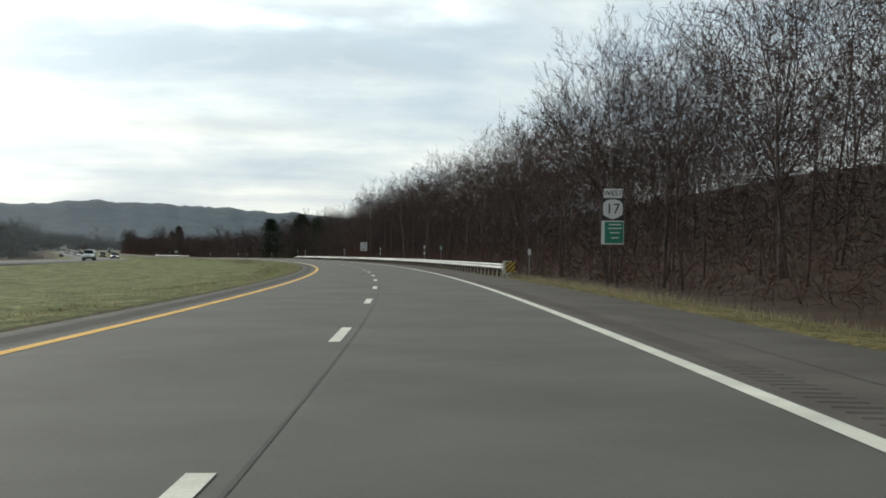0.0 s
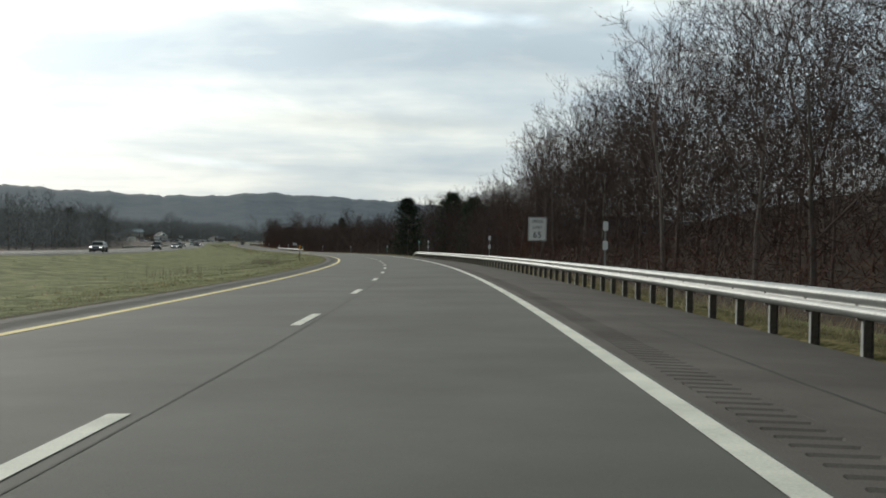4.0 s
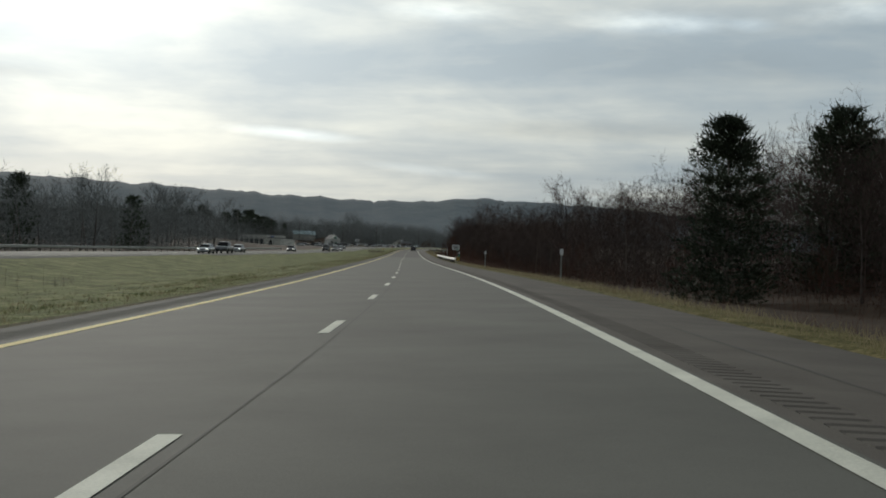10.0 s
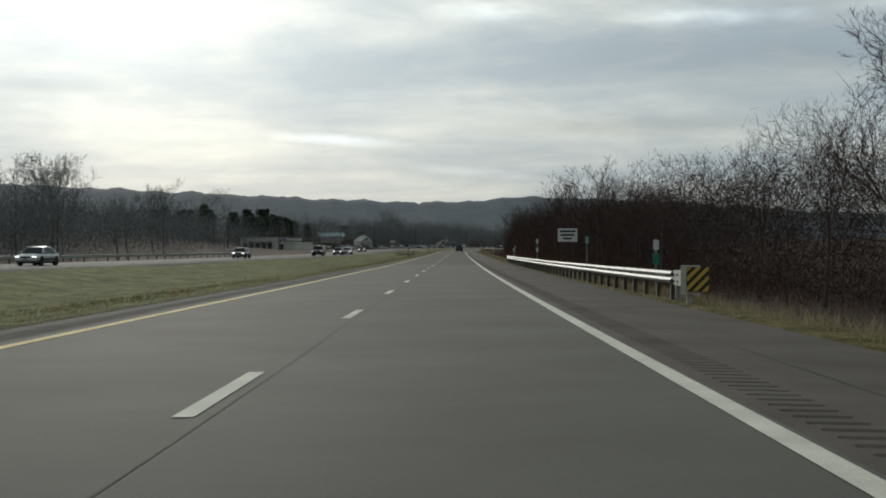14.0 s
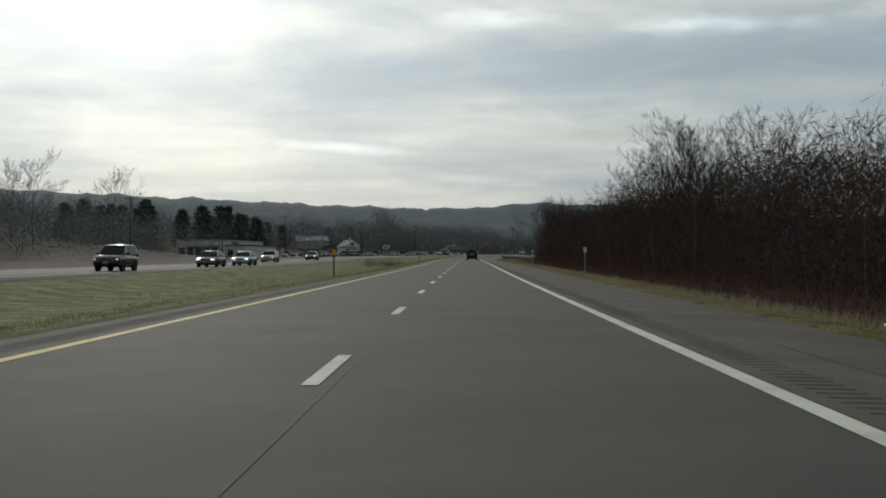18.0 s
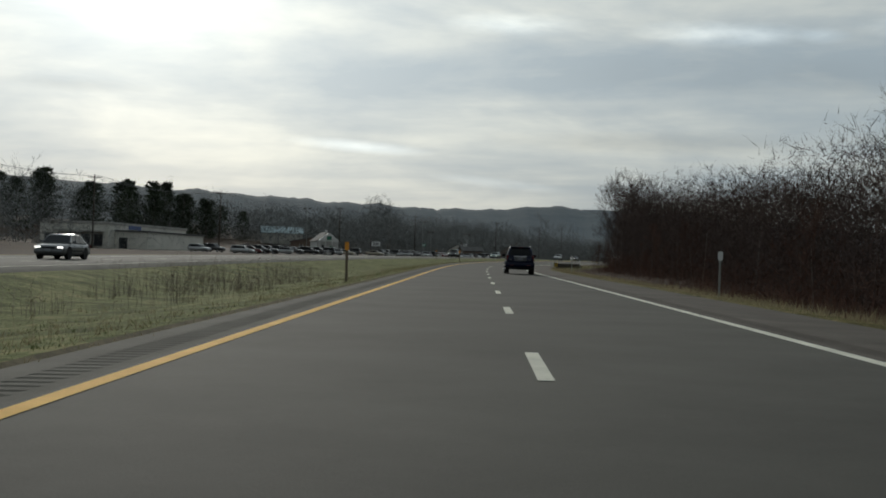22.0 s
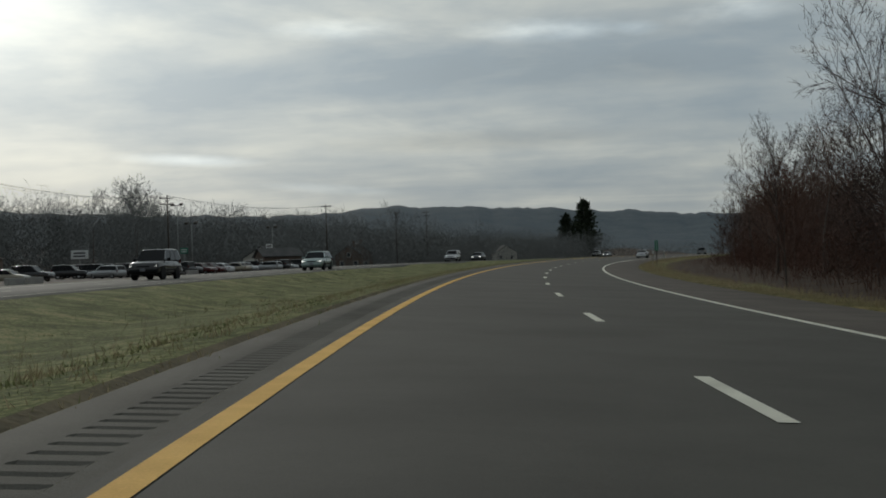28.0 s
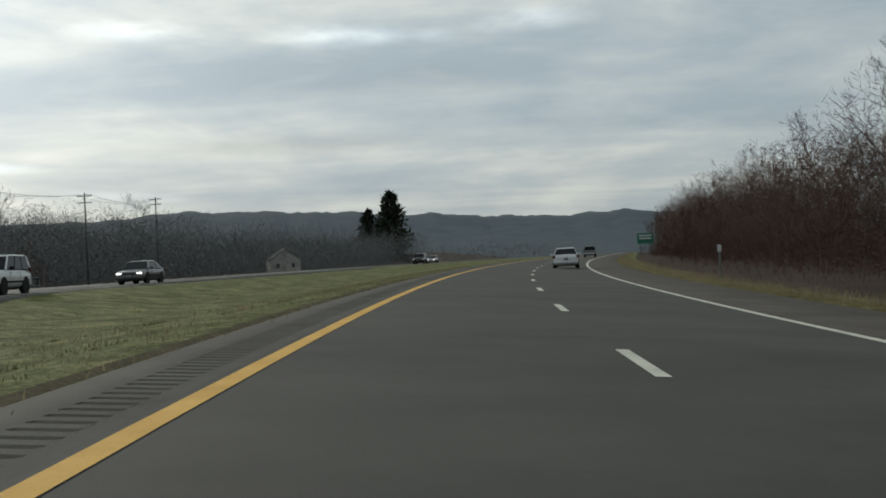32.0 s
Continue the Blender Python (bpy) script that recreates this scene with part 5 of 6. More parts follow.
def light_mast(s, o, h):
    ob = thing("light_mast", stand(s, o), "slim steel mast with twin floodlights above the car lot", "lamp post", "lot lights")
    part("mast", rod("mast", (0, 0, -.3), (0, 0, h), .11, .07, M["galv"], 8), ob)
    part("arm", box("arm", (1.7, .08, .08), (0, 0, h - .05), M["dark_steel"], .01), ob)
    for x in (-.8, .8):
        part("floodlight", box("floodlight", (.6, .5, .34), (x, -.12, h + .12), M["dark_steel"], .05, Matrix.Rotation(radians(20), 4, "X")), ob, "dark floodlight head")


for s_, o_, h_ in ((1051.8, -93, 13.0), (1092, -72, 11.5), (1126, -70, 8.5), (1085, -66, 8)):
    light_mast(s_, o_, h_)


# ================= commercial strip beyond the opposite carriageway
M.update(stucco=surface("pale_stucco", (.52, .51, .46), (.68, .66, .60), .85, .4, 12, .15), clapboard=surface("white_clapboard", (.55, .55, .53), (.70, .70, .68), .75, .5, 18, .1, stretch=(1, 1, 3)),
         metal_roof=surface("blue_grey_metal_roof", (.30, .42, .46), (.46, .58, .62), .45, .4, 10, .08, spec=.4), shingle=surface("grey_shingles", (.06, .06, .06), (.13, .125, .12), .9, .8, 12, .3),
         pane=plain("dark_window_glass", (.02, .025, .03), .12, spec=.6), brown_wall=surface("brown_siding", (.12, .09, .07), (.20, .15, .12), .85, .5, 14, .15), green_door=plain("green_paint", (.03, .15, .09), .5),
         sign_blue=plain("blue_sign", (.05, .09, .25), .5), concrete=surface("pale_concrete", (.28, .27, .25), (.42, .41, .38), .9, .4, 16, .2))


def gable_house(name, s, o, turn, w, d, eave, ridge, wall, roof, label, front=(), over=.4, chimney=False):
    """House with its gable facing -y: w wide, d deep."""
    ob = thing(name, stand(s, o, turn), label, "building")
    bm = bmesh.new()
    prof = [(-w / 2, -.3), (w / 2, -.3), (w / 2, eave), (0, ridge), (-w / 2, eave)]
    lo = [bm.verts.new((x, 0, z)) for x, z in prof]
    hi = [bm.verts.new((x, d, z)) for x, z in prof]
    bm.faces.new(lo[::-1])
    bm.faces.new(hi)
    for i in range(5):
        bm.faces.new((lo[i], lo[(i + 1) % 5], hi[(i + 1) % 5], hi[i]))
    bmesh.ops.recalc_face_normals(bm, faces=bm.faces)
    part("wall", bm_mesh("wall", bm, wall), ob)
    sl = math.atan2(ridge - eave, w / 2)
    ln = math.hypot(ridge - eave, w / 2) + over
    for sg in (-1, 1):
        bm = bmesh.new()
        bmesh.ops.create_cube(bm, size=1)
        bmesh.ops.scale(bm, vec=(ln, d + 2 * over, .14), verts=bm.verts)
        bmesh.ops.transform(bm, matrix=Matrix.Translation((sg * ln / 2 * math.cos(sl), d / 2, ridge + .10 - ln / 2 * math.sin(sl))) @ Matrix.Rotation(sg * sl, 4, "Y"), verts=bm.verts)
        part("roof", bm_mesh("roof", bm, roof), ob)
    for x, z, ww, hh in front:
        win = part("window", box("window", (ww, .08, hh), (x, -.03, z), M["pane"]), ob, "dark window pane")
        for cx, cz, a, b in ((x - ww / 2, z, .1, hh + .2), (x + ww / 2, z, .1, hh + .2), (x, z + hh / 2, ww + .2, .1), (x, z - hh / 2, ww + .2, .12)):
            part("frame", box("frame", (a, .12, b), (cx, -.04, cz), M["clapboard"]), win)
    if chimney:
        part("chimney", box("chimney", (.7, .7, 1.6), (w * .18, d * .5, ridge + .4), M["brown_wall"], .03), ob)
    return ob


shop = gable_house("farm_shop", 1064, -92, 35, 6.8, 13, 3.6, 6.3, M["clapboard"], M["shingle"], "small white gabled shop with a green sign and an open porch", ((-1.6, 1.6, 1.1, 1.4),))
part("sign_board", box("sign_board", (1.5, .1, 1.2), (0, -2.26, 4.55), M["green_door"], .02), shop, "green sign board")
part("porch_gable", box("porch_gable", (6.4, .2, .35), (0, -2.1, 3.55), M["clapboard"], .02), shop)
bm = bmesh.new()
tri_ = [bm.verts.new(c) for c in ((-3.3, -2.2, 3.7), (3.3, -2.2, 3.7), (0, -2.2, 6.2), (-3.3, 0, 3.7), (3.3, 0, 3.7), (0, 0, 6.2))]
for q in ((0, 1, 2), (3, 5, 4), (0, 2, 5, 3), (1, 4, 5, 2), (0, 3, 4, 1)):
    bm.faces.new([tri_[i] for i in q])
part("porch_pediment", bm_mesh("porch_pediment", bm, M["clapboard"]), shop)
for x in (-3.0, -1.0, 1.0, 3.0):
    part("column", rod("column", (x, -2.1, -.3), (x, -2.1, 3.5), .14, .12, M["clapboard"], 8), shop)
part("door", box("door", (1.1, .1, 2.1), (1.2, -.05, 1.05), M["green_door"], .02), shop)
part("cupola", box("cupola", (.7, .7, .9), (0, 3, 6.7), M["clapboard"], .05), shop)

gable_house("metal_shed", 1112, -146, -58, 12, 15, 3.6, 6.0, M["stucco"], M["metal_roof"], "pale shed with a light blue metal roof", ((-3, 1.6, 2.6, 2.4), (2.5, 1.6, 2.6, 2.4)))
for nm, ss, oo, tt, ww, dd, ee, rr, wl_, rf_, lb in (
        ("house", 1182, -98, 25, 4.6, 8, 4.0, 6.4, M["stucco"], M["shingle"], "small house with a pale gable and a dark roof"),
        ("house", 1200, -84, 20, 7, 9, 3.6, 6.2, M["brown_wall"], M["shingle"], "brown house among bare trees"),
        ("house", 1111, -66, -50, 6, 7, 2.6, 4.0, M["brown_wall"], M["shingle"], "low brown building beside the car lot"),
        ("house", 1150, -84, 10, 8, 10, 3.2, 5.6, M["stucco"], M["shingle"], "grey house behind the parked cars"),
        ("house", 1226, -92, 30, 8, 10, 4.2, 7.2, M["brown_wall"], M["shingle"], "tall brown house among bare trees"),
        ("house", 1345, -82, 25, 8, 9, 3.2, 5.8, M["stucco"], M["shingle"], "distant grey house beside the road"),
        ("house", 1076, -104, 20, 14, 9, 3.2, 4.6, M["brown_wall"], M["shingle"], "long low brown store behind the shop")):
    gable_house(nm, ss, oo, tt, ww, dd, ee, rr, wl_, rf_, lb, ((-ww * .25, 1.5, 1.0, 1.3), (ww * .25, 1.5, 1.0, 1.3)) + (((0, ee + .2, .9, 1.1),) if rr > 6 else ()), chimney=rr > 6)


def store(s, o, turn):
    ob = thing("flat_roofed_store", stand(s, o, turn), "pale flat-roofed store with large dark shop windows", "building")
    part("main_block", box("main_block", (15, 40, 5.6), (-7.5, 20, 2.2), M["stucco"], .05), ob)
    part("parapet", box("parapet", (15.4, 40.4, .5), (-7.5, 20, 5.05), M["concrete"], .04), ob)
    part("annex", box("annex", (7, 30, 4.0), (3.5, 18, 1.5), M["stucco"], .05), ob)
    part("annex_roof", box("annex_roof", (7.6, 30.6, .35), (3.5, 18, 3.6), M["shingle"], .03), ob)
    for k in range(5):
        w = part("shop_window", box("shop_window", (1.9, .1, 2.4), (-13 + 2.7 * k, -.03, 1.5), M["pane"]), ob, "dark shop window")
        part("frame", box("frame", (2.1, .14, .15), (-13 + 2.7 * k, -.05, 2.78), M["concrete"]), w)
    part("canopy", box("canopy", (10, 2.0, .3), (-6, -1.0, 3.3), M["concrete"], .03), ob)
    part("door", box("door", (1.8, .1, 2.3), (1.8, 2.95, 1.1), M["pane"]), ob)
    part("sign_board", box("sign_board", (.15, 6, 1.0), (.1, 12, 4.5), M["sign_blue"], .03), ob, "blue sign board")


store(936, -86, 0)


def lot_sign(s, o, h, w, hh, mat, label):
    ob = thing("lot_sign", stand(s, o, 10), label, "sign", "roadside business signs")
    part("pole", rod("pole", (0, 0, -.3), (0, 0, h), .09, .09, M["galv"], 8), ob)
    part("board", box("board", (w, .2, hh), (0, -.05, h), mat, .03), ob)
    for k in range(2):
        part("bar", box("bar", (w * .7, .03, hh * .16), (0, -.17, h + hh * (.18 - .36 * k)), M["sign_white"] if mat is not M["sign_white"] else M["ink"]), ob)


for row in ((1082, -84, 3.6, 2.8, 1.4, M["sign_white"], "white sign board on a steel pole by the shop"), (1120, -68, 4.5, 1.2, 1.3, M["sign_white"], "small white sign board on a steel pole"), (1098, -74, 4.0, 1.3, 1.0, M["sign_green"], "green sign board on a steel pole")):
    lot_sign(*row)

lot_s = np.arange(925, 1176, 10.0)
structure("pavement_lot", strip("pavement_lot", lot_s, (-106, -90, -75, -60, -50), (.03, .03, .03, .03, .03), M["shoulder"]), "asphalt car lot beyond the opposite carriageway", "pavement")
wall_ob = tagged(new("low_lot_barrier"), "a few pale concrete blocks along the lot edge", "barrier")
for s_ in (962.0, 1006.0, 1009.4, 1047.0):
    b_ = part("block", box("block", (.5, 3.0, .75), (0, 0, .3), M["concrete"], .06), wall_ob)
    b_.matrix_basis = stand(float(s_), -48.5)


# ================= vehicles
M.update(
    navy=plain("navy_car_paint", (.004, .006, .022), .22, spec=.17, coat=.03, wear=.08), silver=plain("silver_car_paint", (.42, .43, .44), .28, metal=.5, coat=.5, wear=.05), white_paint=plain("white_car_paint", (.66, .67, .68), .28, coat=.5, wear=.05),
    black_paint=plain("black_car_paint", (.015, .015, .017), .22, coat=.6), grey_paint=plain("grey_car_paint", (.10, .105, .11), .28, metal=.4, coat=.5), red_paint=plain("red_car_paint", (.085, .010, .010), .25, coat=.5),
    teal_paint=plain("pale_green_car_paint", (.32, .40, .38), .3, metal=.4, coat=.5), gold_paint=plain("beige_car_paint", (.36, .32, .25), .3, metal=.4, coat=.5),
    tint=plain("tinted_car_glass", (.004, .005, .006), .08, spec=.18), trim_black=plain("black_plastic", (.012, .012, .013), .75, spec=.15), tyre=surface("tyre_rubber", (.010, .010, .010), (.022, .022, .022), .85, 4, 40, .3),
    alloy=plain("alloy_wheel", (.66, .66, .67), .28, metal=.45), chrome=plain("chrome_trim", (.70, .70, .72), .12, metal=1.0), tail=plain("red_tail_lamp", (.085, .004, .004), .25, coat=.15), amber=plain("amber_lamp", (.55, .18, .02), .2),
    head=plain("headlamp", (.8, .8, .78), .1, emit=((1, .97, .9), 2.2)), headoff=plain("unlit_headlamp", (.55, .56, .56), .12, spec=.6), plate_white=plain("number_plate", (.24, .25, .26), .4), plate_ink=plain("plate_marks", (.07, .08, .14), .5),
)


def ring_loft(name, rings, mat, smooth=True, cap=True):
    """Skin over a row of equal rings of points."""
    bm = bmesh.new()
    vs = [[bm.verts.new(p) for p in r] for r in rings]
    n = len(vs[0])
    for a, b in zip(vs, vs[1:]):
        for i in range(n):
            bm.faces.new((a[i], a[(i + 1) % n], b[(i + 1) % n], b[i]))
    if cap:
        bm.faces.new(vs[0][::-1])
        bm.faces.new(vs[-1])
    bmesh.ops.recalc_face_normals(bm, faces=bm.faces)
    me = bm_mesh(name, bm, mat, smooth)
    return me


def body_ring(y, z0, z1, w, waist=0.0):
    h = z1 - z0
    half = [(0, z0), (.80 * w, z0), (.95 * w, z0 + .10 * h), (1.0 * w, z0 + .34 * h), (1.0 * w, z0 + .62 * h), (.975 * w, z0 + .84 * h), (.90 * w, z0 + .97 * h), (.70 * w, z1), (0, z1 + .015)]
    return [(x, y, z) for x, z in half] + [(-x, y, z) for x, z in half[-2:0:-1]]


def wheel(parent, x, y, r, wid, side, spokes=6, full=True):
    bm = bmesh.new()
    prof = [(r * .62, -wid / 2), (r * .93, -wid / 2), (r, -wid / 2 + .03), (r, wid / 2 - .03), (r * .93, wid / 2), (r * .62, wid / 2)]
    n = 22 if full else 14
    vs = [[bm.verts.new((b, a * math.cos(2 * math.pi * k / n), r + a * math.sin(2 * math.pi * k / n))) for a, b in prof] for k in range(n)]
    for k in range(n):
        for i in range(len(prof) - 1):
            bm.faces.new((vs[k][i], vs[k][i + 1], vs[(k + 1) % n][i + 1], vs[(k + 1) % n][i]))
    bmesh.ops.recalc_face_normals(bm, faces=bm.faces)
    w = part("wheel", bm_mesh("wheel", bm, M["tyre"], True), parent, "black tyre on an alloy rim")
    w.matrix_basis = Matrix.Translation((x, y, 0))
    bm = bmesh.new()
    c = bmesh.ops.create_cone(bm, cap_ends=True, segments=18, radius1=r * .63, radius2=r * .63, depth=wid * .5)["verts"]
    bmesh.ops.transform(bm, matrix=Matrix.Translation((0, 0, r)) @ Matrix.Rotation(radians(90), 4, "Y"), verts=c)
    part("hub", bm_mesh("hub", bm, M["trim_black"] if full else M["alloy"]), w)
    if not full:
        return w
    bm = bmesh.new()
    for k in range(spokes):
        g = bmesh.ops.create_cube(bm, size=1)["verts"]
        bmesh.ops.scale(bm, vec=(.03, r * .60, r * .17), verts=g)
        bmesh.ops.transform(bm, matrix=Matrix.Translation((side * wid * .40, 0, r)) @ Matrix.Rotation(2 * math.pi * k / spokes, 4, "X") @ Matrix.Translation((0, r * .33, 0)), verts=g)
    for k in range(18):
        g = bmesh.ops.create_cube(bm, size=1)["verts"]
        bmesh.ops.scale(bm, vec=(.05, r * .07, r * .23), verts=g)
        bmesh.ops.transform(bm, matrix=Matrix.Translation((side * wid * .42, 0, r)) @ Matrix.Rotation(2 * math.pi * k / 18, 4, "X") @ Matrix.Translation((0, r * .60, 0)), verts=g)
    part("rim", bm_mesh("rim", bm, M["alloy"]), w)
    return w


SHAPES = dict(
    #        L     W    H    belt  clear wheel  rings along the body (y from the tail 0..1, top of the lower body as a share of the belt, half width share)
    suv=dict(L=4.42, W=1.86, H=1.80, belt=1.12, clear=.30, r=.35, axles=(.19, .79), low=((0, .80, .93), (.015, .97, .96), (.2, 1.0, 1), (.66, 1.0, 1), (.72, .99, 1), (.95, .88, .97), (.985, .80, .93), (1, .62, .88)),
             cab=(.012, .70, .045, .545), roof_w=.77, glass_back=.02),
    sedan=dict(L=4.75, W=1.80, H=1.44, belt=.93, clear=.22, r=.32, axles=(.20, .79), low=((0, .74, .90), (.02, .98, .95), (.12, 1.03, .98), (.25, 1.0, 1), (.66, 1.0, 1), (.72, .99, 1), (.93, .84, .96), (.98, .76, .92), (1, .58, .86)),
               cab=(.14, .74, .27, .60), roof_w=.72, glass_back=.02),
    wagon=dict(L=4.6, W=1.80, H=1.55, belt=1.0, clear=.24, r=.33, axles=(.19, .79), low=((0, .78, .92), (.015, .97, .96), (.2, 1.0, 1), (.66, 1.0, 1), (.72, .98, 1), (.94, .86, .96), (.985, .78, .92), (1, .6, .87)),
               cab=(.015, .72, .07, .58), roof_w=.74, glass_back=.02),
    pickup=dict(L=5.6, W=1.95, H=1.85, belt=1.15, clear=.38, r=.39, axles=(.21, .79), low=((0, .92, .95), (.01, .98, .97), (.36, .98, 1), (.37, 1.0, 1), (.70, 1.0, 1), (.74, .99, 1), (.96, .92, .98), (.99, .84, .95), (1, .66, .90)),
                cab=(.385, .735, .42, .63), roof_w=.80, glass_back=.02),
)


def car(style, paint, label, lit=False, full=True):
    """A car with its nose along +y, standing at the origin."""
    q = SHAPES[style]
    L, W, H, belt, cl, r = q["L"], q["W"], q["H"], q["belt"], q["clear"], q["r"]
    ob = thing({"suv": "suv", "sedan": "sedan_car", "wagon": "station_wagon", "pickup": "pickup_truck"}[style], Matrix(), label, {"suv": "car", "sedan": "car", "wagon": "car", "pickup": "truck"}[style], "cars on the road")
    Y = lambda u: (u - .5) * L
    rings = []
    for u, hz, hw in q["low"]:
        rings.append(body_ring(Y(u), cl + (.10 if u in (0, 1) else 0), belt * hz, W / 2 * hw))
    part("body", ring_loft("body", rings, paint), ob)
    # cabin: glass band, roof skin, pillars
    b0, b1, t0, t1 = (Y(u) for u in q["cab"])
    bw, rw = W / 2 * .93, W / 2 * q["roof_w"]
    zb, zr = belt - .02, H - .075
    g = [[(-bw, b0, zb), (bw, b0, zb), (bw, b1, zb), (-bw, b1, zb)], [(-rw, t0, zr), (rw, t0, zr), (rw, t1, zr), (-rw, t1, zr)]]
    part("cabin", ring_loft("cabin", g, M["trim_black"], False), ob, "dark cabin")
    for i in range(4):
        quad = [Vector(g[0][i]), Vector(g[0][(i + 1) % 4]), Vector(g[1][(i + 1) % 4]), Vector(g[1][i])]
        mid_, nrm = sum(quad, Vector()) / 4, (quad[1] - quad[0]).cross(quad[3] - quad[0]).normalized()
        inner = [mid_ + (v - mid_) * .93 for v in quad]
        part("window", ring_loft("window", [[(v + nrm * k)[:] for v in inner] for k in (.002, .010)], M["tint"], False), ob, "dark tinted window")
    roof = []
    for y, z, k in ((t0 - .03, zr - .005, 1.0), (t0 + .10, H - .02, .97), ((t0 + t1) / 2, H, .97), (t1 - .12, H - .025, .97), (t1 + .04, zr - .005, 1.0)):
        w = (rw + .02) * k
        roof.append([(-w, y, zr - .02), (w, y, zr - .02), (w, y, zr + (z - zr) * .45), (w * .86, y, z), (0, y, z + .012), (-w * .86, y, z), (-w, y, zr + (z - zr) * .45)])
    part("roof", ring_loft("roof", roof, paint), ob)
    mids = ((.0, .07), (1.0, .07)) + (((.34, .05), (.66, .05)) if style != "pickup" else ((.5, .06),))
    for sg in (-1, 1):
        for u, wd in mids:
            yb, yt = b0 + (b1 - b0) * u, t0 + (t1 - t0) * u
            v = []
            for (x, y, z) in ((bw, yb, zb), (rw, yt, zr)):
                v.append([(sg * (x - .03), y - wd, z), (sg * (x + .012), y - wd, z), (sg * (x + .012), y + wd, z), (sg * (x - .03), y + wd, z)])
            part("pillar", ring_loft("pillar", v, paint if u in (0.0, 1.0) else M["trim_black"], False), ob)
        # mirrors, handles, side moulding
        part("tail_lamp", box("tail_lamp", (.20, .12, .20) if style != "suv" else (.13, .16, .28), (sg * (W / 2 * .90), Y(.012) + (.02 if style != "suv" else .03), belt * .86 if style != "suv" else belt - .04), M["tail"], .03), ob, "red tail lamp")
        part("headlamp", box("headlamp", (.36, .14, .14), (sg * W / 2 * .70, Y(.977), belt * .68), M["head"] if lit else M["headoff"], .04), ob, "lit white headlamp" if lit else "clear headlamp")
        for ax in q["axles"]:
            wheel(ob, sg * (W / 2 - .13), Y(ax), r, .23, sg, full=full)
        if not full:
            continue
        part("mirror", box("mirror", (.22, .12, .16), (sg * (W / 2 + .09), b1 - .28, belt + .05), paint if style != "suv" else M["trim_black"], .04), ob)
        for u in (.42, .60) if style != "pickup" else (.5, .62):
            part("door_handle", box("door_handle", (.03, .16, .035), (sg * (W / 2 + .008), Y(u), belt - .14), M["chrome"] if style == "suv" else paint, .01), ob)
        part("side_moulding", box("side_moulding", (.03, L * .42, .09), (sg * (W / 2 + .006), Y(.5), cl + .26), M["trim_black"], .012), ob)
        for ax in q["axles"]:
            bm = bmesh.new()
            bmesh.ops.create_cone(bm, cap_ends=True, segments=24, radius1=r + .07, radius2=r + .07, depth=.18)
            bmesh.ops.transform(bm, matrix=Matrix.Translation((sg * (W / 2 - .087), Y(ax), r + .02)) @ Matrix.Rotation(radians(90), 4, "Y"), verts=bm.verts)
            part("wheel_arch", bm_mesh("wheel_arch", bm, M["tyre"]), ob, "dark wheel arch")
        for u in (.34, .62):
            part("door_gap", box("door_gap", (.012, .012, belt - cl - .26), (sg * (W / 2 - .002), Y(u), (belt + cl) / 2 + .02), M["trim_black"]), ob)
    if not full:
        return ob
    part("grille", box("grille", (W * .42, .06, .16), (0, Y(.992), belt * .64), M["trim_black"], .02), ob)
    part("front_bumper", box("front_bumper", (W * .92, .16, .22), (0, Y(.992), cl + .18), M["trim_black"] if style in ("suv", "pickup") else paint, .06), ob)
    part("rear_bumper", box("rear_bumper", (W * .94, .20, .24), (0, Y(.004), cl + .20), paint if style != "pickup" else M["chrome"], .06), ob)
    for u, z in ((-.012, belt * .70 if style != "suv" else belt * .80), (1.006, cl + .26)):
        pl = part("number_plate", box("number_plate", (.31, .02, .16), (0, Y(u) - (.06 if u < 0 else -.06), z), M["plate_white"], .01), ob, "pale number plate")
        for x in (-.09, -.03, .04, .10):
            part("bar", box("bar", (.035, .006, .07), (x, Y(u) - (.073 if u < 0 else -.073), z), M["plate_ink"]), pl)
    part("underbody", box("underbody", (W * .72, L * .86, .16), (0, 0, cl + .02), M["trim_black"], .03), ob)
    return ob


